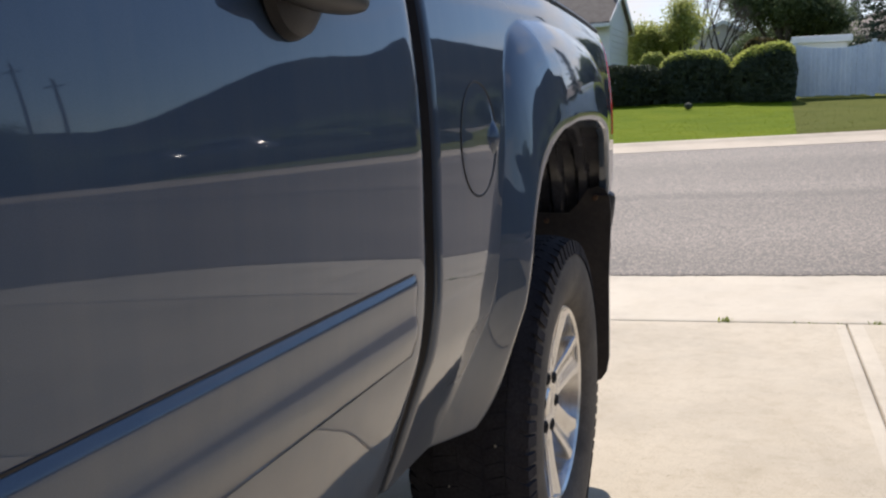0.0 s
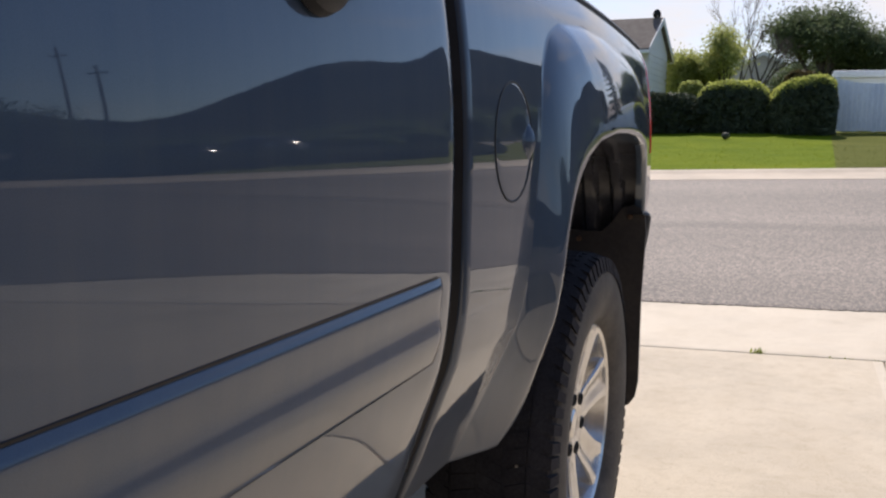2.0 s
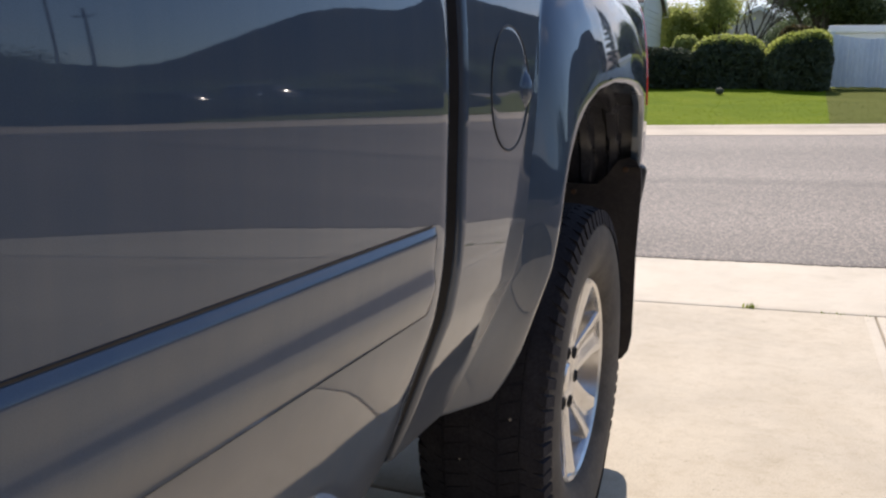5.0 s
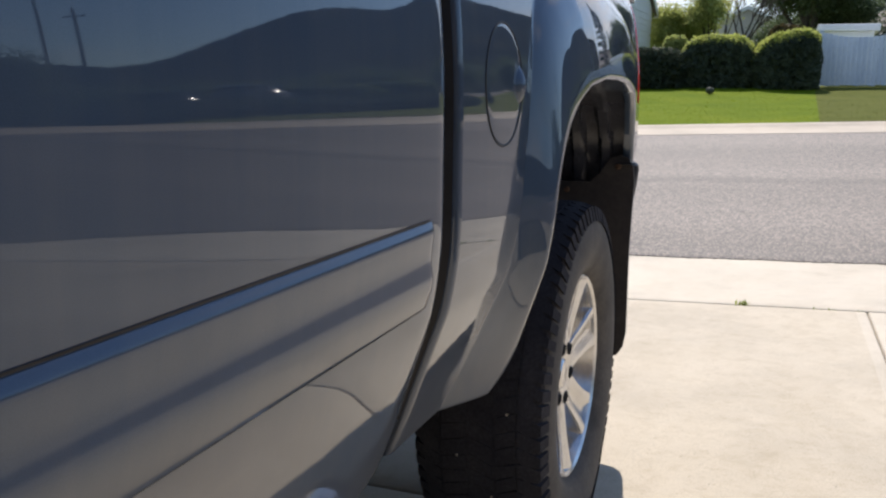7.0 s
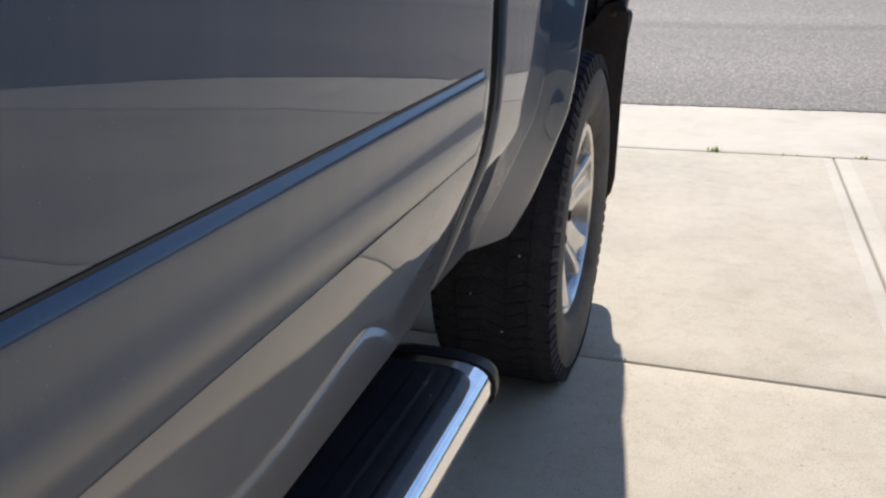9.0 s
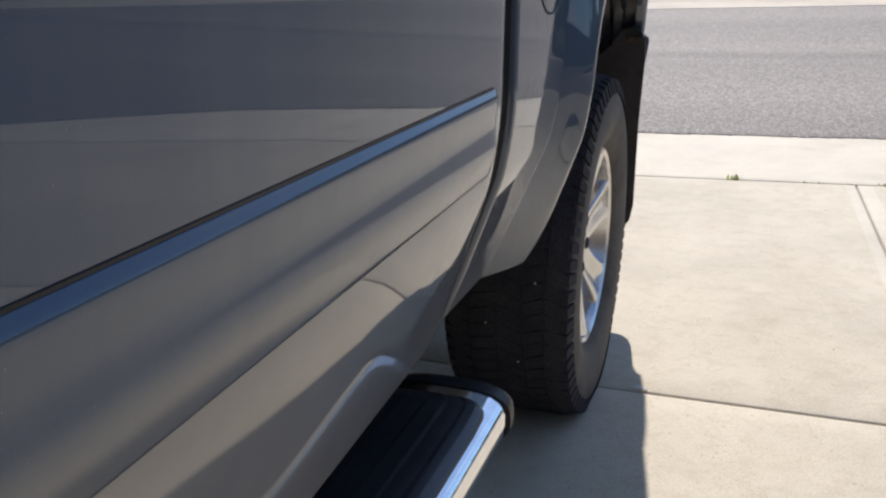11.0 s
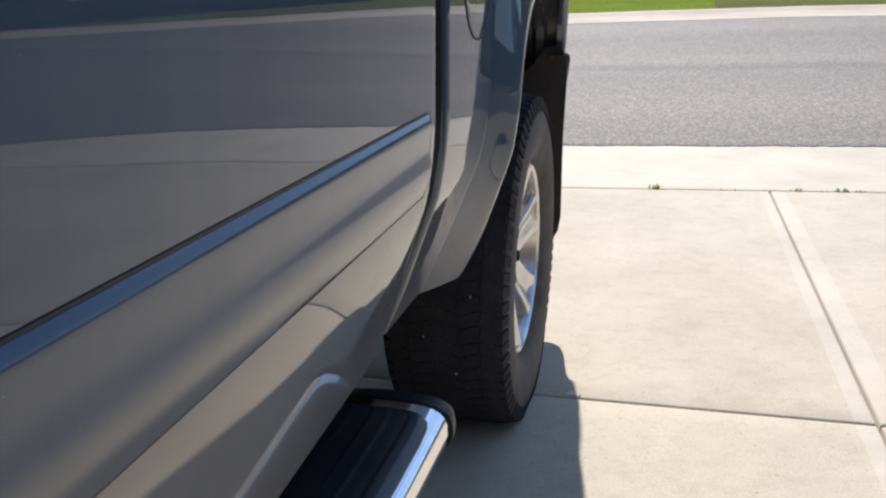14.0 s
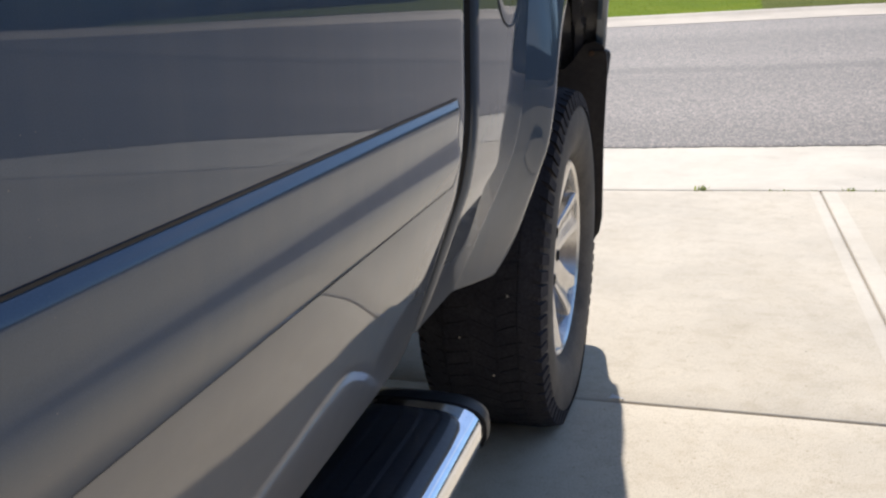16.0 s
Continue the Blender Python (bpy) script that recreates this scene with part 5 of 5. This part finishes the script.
# ---- houses
def gable_house(name, label, cx, cy, w, d, wall_h, roof_h, rz, z0, wall_mat, over=0.45, openings=(), gover=0.12):
    """A house with its ridge along its own y axis; the gable faces its own -y."""
    th = thing(name, label, "house", at=(cx, cy, z0), rz=rz)
    hw, hd = w / 2, d / 2
    wall = extrude_poly([(-hw, -0.4), (hw, -0.4), (hw, wall_h), (0, wall_h + roof_h), (-hw, wall_h)], -hd, hd)
    part("wall", wall, wall_mat, th, smooth=False)
    s = roof_h / hw
    for sg in (-1, 1):
        p = [(0, wall_h + roof_h + 0.02), (sg * (hw + over), wall_h - over * s + 0.02), (sg * (hw + over), wall_h - over * s + 0.17), (0, wall_h + roof_h + 0.19)]
        part("roof", extrude_poly(p, -hd - gover, hd + gover), SHINGLE, th, smooth=False)
        part("gutter", box(sg * (hw + over) - 0.06, sg * (hw + over) + 0.06, -hd - gover, hd + gover, wall_h - over * s + 0.0, wall_h - over * s + 0.12, 0.02), SIDING, th)
        part("barge_board", extrude_poly([(0, wall_h + roof_h + 0.0), (sg * (hw + over), wall_h - over * s), (sg * (hw + over), wall_h - over * s + 0.2), (0, wall_h + roof_h + 0.2)], -hd - gover - 0.03, -hd - gover), SIDING, th, smooth=False)
    for face, u, z, ow, oh in openings:
        if face == "front":
            fr = part("window", join(box(u - ow / 2 - 0.07, u + ow / 2 + 0.07, -hd - 0.05, -hd + 0.02, z - 0.07, z, 0.008), box(u - ow / 2 - 0.07, u + ow / 2 + 0.07, -hd - 0.05, -hd + 0.02, z + oh, z + oh + 0.07, 0.008), box(u - ow / 2 - 0.07, u - ow / 2, -hd - 0.05, -hd + 0.02, z, z + oh, 0.008), box(u + ow / 2, u + ow / 2 + 0.07, -hd - 0.05, -hd + 0.02, z, z + oh, 0.008)), SIDING, th)
            part("pane", box(u - ow / 2, u + ow / 2, -hd - 0.02, -hd - 0.006, z, z + oh), WINDOW, fr)
    # horizontal cladding boards on the gable
    n = int(wall_h / 0.2)
    for i in range(n):
        z = i * 0.2
        part("cladding_board", extrude_poly([(-hd - 0.018, z), (-hd - 0.003, z + 0.195), (-hd + 0.01, z + 0.195), (-hd + 0.01, z)], -hw, hw, "yz"), wall_mat, th, smooth=False)
    return th


def at_land(x, y):
    return land(x, y)


h1 = gable_house("house", "white-sided house with a brown shingle gable roof", -9.30, 32.1, 2.7, 10.0, 4.56 - at_land(-9, 33) - 0.1, 0.89, 85.6, at_land(-9, 33) + 0.1, SIDING)
h2 = gable_house("house", "small beige house half hidden by trees", -1.75, 53.0, 3.0, 6.0, 2.75, 0.75, 0, at_land(-1.7, 50) - 0.1, STUCCO, over=0.3, openings=(("front", -0.3, 1.0, 0.8, 1.0), ("front", 0.8, 0.9, 0.5, 1.0)))


def hip_house(name, label, x0, x1, y0, y1, z0, wall_h, roof_h, over=0.5):
    th = thing(name, label, "house")
    part("wall", box(x0, x1, y0, y1, z0 - 0.4, z0 + wall_h, 0.01), STUCCO, th)
    a, b, c, d, ze = x0 - over, x1 + over, y0 - over, y1 + over, z0 + wall_h
    m, k = (c + d) / 2, (d - c) / 2
    V = [(a, c, ze), (b, c, ze), (b, d, ze), (a, d, ze), (a + k, m, ze + roof_h), (b - k, m, ze + roof_h), (a, c, ze - 0.16), (b, c, ze - 0.16), (b, d, ze - 0.16), (a, d, ze - 0.16)]
    part("roof", (V, [(0, 1, 5, 4), (1, 2, 5), (2, 3, 4, 5), (3, 0, 4), (0, 6, 7, 1), (1, 7, 8, 2), (2, 8, 9, 3), (3, 9, 6, 0), (6, 9, 8, 7)]), SHINGLE, th, smooth=False)
    for u, w in ((x0 + 0.9, 0.8), (x0 + 2.4, 1.2), (x0 + 5.0, 1.4)):
        fr = part("window", join(box(u - w / 2 - 0.08, u + w / 2 + 0.08, y0 - 0.05, y0 + 0.01, z0 + 1.22, z0 + 1.3, 0.008), box(u - w / 2 - 0.08, u + w / 2 + 0.08, y0 - 0.05, y0 + 0.01, z0 + 2.2, z0 + 2.28, 0.008),
                                 box(u - w / 2 - 0.08, u - w / 2, y0 - 0.05, y0 + 0.01, z0 + 1.3, z0 + 2.2, 0.008), box(u + w / 2, u + w / 2 + 0.08, y0 - 0.05, y0 + 0.01, z0 + 1.3, z0 + 2.2, 0.008)), SIDING, th)
        part("pane", box(u - w / 2, u + w / 2, y0 - 0.025, y0 - 0.006, z0 + 1.3, z0 + 2.2), WINDOW, fr)
    return th


hip_house("house", "low beige house with a grey-brown hip roof behind the fence", 3.2, 12.0, 55.0, 62.0, at_land(6, 55), 2.6, 1.75)
shed = thing("shed", "low white shed behind the fence", "shed")
part("wall", box(1.3, 2.7, 30.5, 32.0, 1.6, 3.47, 0.01), SIDING, shed)
part("roof", box(1.12, 2.84, 30.3, 32.2, 3.47, 3.68, 0.03), SIDING, shed)

# ---- an unseen house added behind the camera, closing the place: a plain wall and roof
wall_ = part("added_wall_behind", join(box(-7, 9, -5.0, -4.6, -0.2, 3.0, 0.01)), DARK_CLAD)
tagged(wall_, "plain brown unseen wall added behind the truck", kind="structure")
roof_ = part("added_roof_behind", extrude_poly([(-4.1, 2.85), (-4.1, 3.02), (-8.9, 5.4), (-8.9, 5.2)], -7.5, 9.5, "yz"), SHINGLE, smooth=False)
tagged(roof_, "brown shingle roof added over the unseen wall", kind="structure")

# unseen side wall, added to hold back sky light
wall_2 = part("added_wall_side", box(4.2, 4.5, -4.6, 0.1, -0.2, 5.4, 0.01), DARK_CLAD)
tagged(wall_2, "plain brown unseen wall added at the side", kind="structure")


def dish():
    th = thing("satellite_dish", "grey satellite dish on the house roof", "satellite dish")
    c = Vector((-4.42, 31.75, 5.74))
    rows = []
    for i in range(7):
        r = 0.17 * i / 6
        rows.append([(c.x + r * math.cos(a) * 0.8, c.y - 0.10 * (1 - (i / 6) ** 2) - 0.3 * r * math.sin(a), c.z + r * math.sin(a)) for a in (2 * math.pi * k / 24 for k in range(24))])
    part("dish", grid(rows, close_v=True), BLACK, th)
    part("arm", tube([c, c + Vector((0.1, -0.45, -0.15))], 0.02, 6), DARK, th)
    part("mast", tube([c, c + Vector((-0.06, 0.12, -0.5))], 0.025, 6), DARK, th)


dish()


def ball():
    rows = []
    for i in range(13):
        p = math.pi * i / 12
        rows.append([(0.105 * math.sin(p) * math.cos(a) * (1 + 0.04 * noise.noise((3 * math.cos(a), 3 * math.sin(a), p))), 0.10 * math.sin(p) * math.sin(a), 0.085 - 0.085 * math.cos(p)) for a in (2 * math.pi * k / 20 for k in range(20))])
    return grid(rows, close_v=True)


b = part("stone_ball", ball(), BALL, None)
b.matrix_world = pose(-1.42, 24.3, lawn_z(17.2) + 0.0)
tagged(b, "small round dark stone on the lawn", "garden stone")


tub = part("plant_tub", lathe([(0.0, 0.001), (0.0, 0.17), (0.02, 0.19), (0.27, 0.24), (0.30, 0.25), (0.32, 0.24), (0.30, 0.21), (0.26, 0.20), (0.25, 0.001)], 24, "z"), BLACK)
tub.matrix_world = pose(4.0, 27.6, land(4.0, 27.6) + 0.02)
tagged(tub, "black plastic tub standing before the white fence", "plant tub")


# ---- beyond the bend, seen in the truck's paint: hills, poles, parked cars, dark trees
def hill():
    """A wooded ridge round the side of the street."""
    rnd = random.Random(5)
    key = [(5, 3.3), (8.5, 3.6), (10.5, 6.0), (12.5, 8.0), (15.5, 9.4), (18, 10.6), (20.2, 11.1), (21, 10.9), (22.2, 10.1), (23.6, 9.7), (25, 9.9), (26.5, 10.05), (28.8, 9.75), (30.5, 9.05), (32.65, 8.0), (34.5, 7.0), (36.4, 6.0), (38.5, 5.0), (41, 4.6), (48, 5.2), (60, 5.8), (80, 6.5), (110, 6.0)]
    rows = []
    for i in range(1051):
        az = 5 + 105 * i / 1050
        el = np.interp(az, [k[0] for k in key], [k[1] for k in key])
        top = math.tan(radians(el)) + 0.0016 * noise.noise((az * 0.9, 0, 0)) + 0.0018 * noise.noise((az * 4.0, 1, 0)) + 0.0026 * abs(noise.noise((az * 11, 2, 0))) + 0.0042 * max(0.0, noise.noise((az * 23, 5, 0)))
        row = []
        for k in range(9):
            f = k / 8
            r = 150 + 330 * f
            z = r * (0.055 + (top - 0.055) * f ** 1.15) + (3 * noise.noise((az * 0.7, f * 6, 4)) * f * (1 - f) * 4)
            row.append((0.4 + r * math.sin(radians(az)), 0.6 + r * math.cos(radians(az)), 1.0 + z - (6 if k == 0 else 0)))
        far = row[-1]
        row.append((far[0] * 1.05, far[1] * 1.05, far[2] - 20))
        rows.append(row)
    return grid(rows, flip=True)


tagged(part("hill", hill(), HILL), "dark wooded hill ridge beyond the houses", kind="structure")


def on_land(az, r):
    x, y = 0.4 + r * math.sin(radians(az)), 0.6 + r * math.cos(radians(az))
    return x, y, land(x, y)


def far_tree(az, r, h, seed, mtl=LEAF_DARK):
    x, y, z = on_land(az, r)
    tree("leafy_tree", x, y, h, 0.95, seed, mtl, "dark leafy tree beyond the bend of the street", 9000, 0.085, 0.16, 0.5)


for i, (az, r, h) in enumerate(((15, 46, 3.6), (19, 52, 3.6), (24, 42, 2.8), (27, 42, 2.8), (29.5, 42, 2.6), (33, 42, 2.4), (36, 40, 2.6), (38.5, 38, 2.6), (41, 38, 2.6), (44, 36, 3.0), (46.5, 36, 6.0), (50, 32, 5.2), (54, 30, 5.0))):
    far_tree(az, r, h, 60 + i)


def pole(az, r, h, lean):
    x, y, z = on_land(az, r)
    th = thing("utility_pole", "weathered wooden utility pole with a crossarm", "utility pole")
    part("mast", tube([(x, y, z - 0.4), (x + lean, y, z + h)], [0.17, 0.11], 10), WOODPOLE, th)
    part("crossarm", box(x + lean * 0.93 - 0.9, x + lean * 0.93 + 0.9, y - 0.06, y + 0.06, z + h * 0.92, z + h * 0.92 + 0.11, 0.01), WOODPOLE, th)
    for k in (-0.8, 0.0, 0.8):
        part("insulator", lathe([(0, 0.03), (0.05, 0.05), (0.1, 0.04), (0.14, 0.001)], 10, "z", (x + lean * 0.93 + k, y, z + h * 0.92 + 0.11)), BLACK, th)


pole(41.6, 62, 10.6, 0.5)
pole(43.7, 70, 13.6, 0.6)


def car(az, r, rz, paint, label):
    x, y, z = on_land(az, r)
    th = thing("parked_car", label, "car", "parked cars", at=(x, y, z + 0.03), rz=rz)
    sec = []
    for yy, zt, hw in ((-2.2, 0.75, 0.78), (-2.1, 0.95, 0.86), (-1.1, 1.05, 0.9), (0.6, 1.05, 0.9), (1.9, 1.05, 0.88), (2.2, 0.9, 0.8)):
        sec.append([(-hw + 0.08, yy, 0.32), (-hw, yy, 0.5), (-hw, yy, zt - 0.12), (-hw + 0.1, yy, zt), (hw - 0.1, yy, zt), (hw, yy, zt - 0.12), (hw, yy, 0.5), (hw - 0.08, yy, 0.32)])
    V, Fc = grid(sec, close_v=True)
    Fc = Fc + [tuple(range(8))[::-1], tuple(range(len(V) - 8, len(V)))]
    body = part("body", (V, Fc), paint, th)
    cab_ = [[(-w, yy, zz), (-w + 0.14, yy2, 1.62), (w - 0.14, yy2, 1.62), (w, yy, zz)] for yy, yy2, zz, w in ((-1.2, -0.55, 1.03, 0.8), (-0.4, -0.4, 1.03, 0.82), (1.2, 1.15, 1.03, 0.82), (1.9, 1.6, 1.03, 0.8))]
    part("cabin", grid(cab_, flip=True), GLASS, th)
    part("roof", box(-0.74, 0.74, -0.55, 1.65, 1.54, 1.68, 0.06), paint, th)
    screen = [[(0.8 * u * (1 - 0.175 * f), -1.2 + 0.65 * f + 0.11 * u * u - 0.05 * math.sin(math.pi * f), 1.03 + 0.59 * f - 0.10 * u * u * f + 0.05 * math.sin(math.pi * f)) for u in [k / 6 - 1 for k in range(13)]] for f in [k / 6 for k in range(7)]]
    part("front_glass", grid(screen), DUSTY_GLASS, th)
    part("rear_glass", ([cab_[-1][0], cab_[-1][1], cab_[-1][2], cab_[-1][3]], [(3, 2, 1, 0)]), GLASS, th)
    for sx in (-0.8, 0.8):
        for yy in (-1.35, 1.35):
            part("wheel", lathe([(-0.1, 0.2), (-0.1, 0.31), (-0.07, 0.33), (0.07, 0.33), (0.1, 0.31), (0.1, 0.2), (0.06, 0.19), (0.06, 0.001)], 20, "x", (sx, yy, 0.33)), RUBBER, th)
        part("window_trim", tube([(sx * 1.03, -1.15, 1.05), (sx * 1.03, 1.8, 1.05)], 0.022, 8), CHROME, body)
        part("roof_rail", tube([(sx * 0.8, -0.5, 1.68), (sx * 0.8, 1.55, 1.68)], 0.025, 8), CHROME, body)
        part("wing_mirror", lathe([(-0.16, 0.001), (-0.12, 0.09), (0.0, 0.13), (0.12, 0.09), (0.16, 0.001)], 16, "x", (sx * 1.28, -0.75, 1.12)), CHROME, body)
        part("lamp_dome", lathe([(-0.09, 0.001), (-0.065, 0.065), (0.0, 0.09), (0.065, 0.065), (0.09, 0.001)], 14, "x", (sx * 0.72, -2.16, 0.78)), CHROME, body)
        part("headlamp", box(sx * 0.85 - 0.14, sx * 0.85 + 0.14, -2.19, -2.1, 0.68, 0.82, 0.02), TAIL_WHITE, body)


car(31.2, 34, -75, CARPAINT, "grey parked car across the street")
car(36.4, 35, -80, DARKPAINT, "dark parked car across the street")
car(46.3, 36, -90, CARPAINT, "grey parked car beyond the bend")


for i, (az, r, rx) in enumerate(((22.5, 36, 2.4), (27, 35, 2.4), (31, 36, 2.2), (34.5, 36, 2.2), (38.5, 36, 2.4), (43, 50, 2.4), (47.5, 52, 2.6))):
    x, y, z = on_land(az, r)
    hedge(x, y, rx, 1.2, 1.5, 3500, 300 + i, LEAF_DARK, "long dark hedge beyond the bend of the street", 0.09)
# low shrubs and a kerb hedge added round the bend to darken the reflected lawn
for i in range(14):
    az = 20 + 3.2 * (i // 2)
    x, y, z = on_land(az, 20.2 - 0.13 * (az - 20) + 1.9 * (i % 2))
    hedge(x, y, 1.25, 1.1, 0.34, 2500, 370 + i, LEAF_HEDGE_SHADED, "added low dark shrub covering the lawn beyond the bend", 0.05)
for i in range(7):
    x, y, a_ = at_sv(3.45 + 0.9 * i, ROAD_W + 1.5)
    hedge(x, y, 1.15, 1.0, 0.3, 3000, 340 + i, LEAF_HEDGE_SHADED, "added low dark hedge covering the lawn along the far kerb", 0.05)


# ---- weeds in the joint between driveway and apron
def weed(x, y, h, n, seed):
    rnd = random.Random(seed)
    V, Fc = [], []
    for i in range(n):
        a = rnd.uniform(0, 2 * math.pi)
        l = h * rnd.uniform(0.4, 1.1)
        base = Vector((x + rnd.gauss(0, 0.012), y + rnd.gauss(0, 0.006), lift(x, y) - 0.01))
        tip = base + Vector((math.cos(a) * l * 0.7, math.sin(a) * l * 0.5, l))
        side_ = Vector((-math.sin(a), math.cos(a), 0)) * l * 0.16
        mid = base.lerp(tip, 0.55)
        o = len(V)
        V += [tuple(base), tuple(mid + side_), tuple(tip), tuple(mid - side_)]
        Fc.append((o, o + 1, o + 2, o + 3))
    return V, Fc


for i, (x, h, n) in enumerate(((0.255, 0.038, 22), (0.62, 0.022, 8), (0.70, 0.018, 8), (0.99, 0.03, 12), (1.02, 0.022, 8), (1.13, 0.02, 9), (1.20, 0.035, 14), (1.24, 0.03, 12), (1.31, 0.02, 10), (0.83, 0.024, 8), (0.05, 0.012, 6), (0.47, 0.014, 6), (1.45, 0.02, 10), (1.6, 0.03, 12))):
    w = part("weed", weed(x, weed_line(x) + 0.002, h, n, 200 + i), WEED, None, smooth=False, sharp=None)
    tagged(w, "small green weed growing in the concrete joint", "weed", "weeds in the joint")

# ---- a scrap of white paper lying by the joint
sc = part("paper_scrap", ([(0.085, 2.785, 0.004), (0.12, 2.775, 0.010), (0.126, 2.782, 0.006), (0.092, 2.794, 0.012), (0.085, 2.785, 0.003), (0.12, 2.775, 0.009), (0.126, 2.782, 0.005), (0.092, 2.794, 0.011)],
                          [(0, 1, 2, 3), (7, 6, 5, 4), (0, 4, 5, 1), (1, 5, 6, 2), (2, 6, 7, 3), (3, 7, 4, 0)]), SIDING, None, smooth=False)
tagged(sc, "small crumpled white paper scrap on concrete", "litter")


def grit(n, seed):
    """Small dark stones and crumbs strewn over the slabs and the street's edge."""
    rnd = random.Random(seed)
    V, Fc = [], []
    for i in range(n):
        x, y = rnd.uniform(-0.1, 2.2), rnd.uniform(2.0, 7.1)
        if y > 5.5 and rnd.random() < 0.5:
            y = 7.1 - abs(rnd.gauss(0, 0.12))
        r = rnd.uniform(0.001, 0.003)
        z = lift(x, y) + r * 0.4
        o = len(V)
        V += [(x - r * rnd.uniform(0.7, 1.2), y, z), (x, y - r * rnd.uniform(0.7, 1.2), z), (x + r * rnd.uniform(0.7, 1.2), y, z), (x, y + r * rnd.uniform(0.7, 1.2), z), (x, y, z + r * 0.7), (x, y, z - r * 0.7)]
        Fc += [(o, o + 1, o + 4), (o + 1, o + 2, o + 4), (o + 2, o + 3, o + 4), (o + 3, o, o + 4), (o + 1, o, o + 5), (o + 2, o + 1, o + 5), (o + 3, o + 2, o + 5), (o, o + 3, o + 5)]
    return V, Fc


tagged(part("grit", grit(150, 77), ASPHALT, None, smooth=False, sharp=None), "fine dark grit strewn over pale concrete", "grit", kind="stuff")
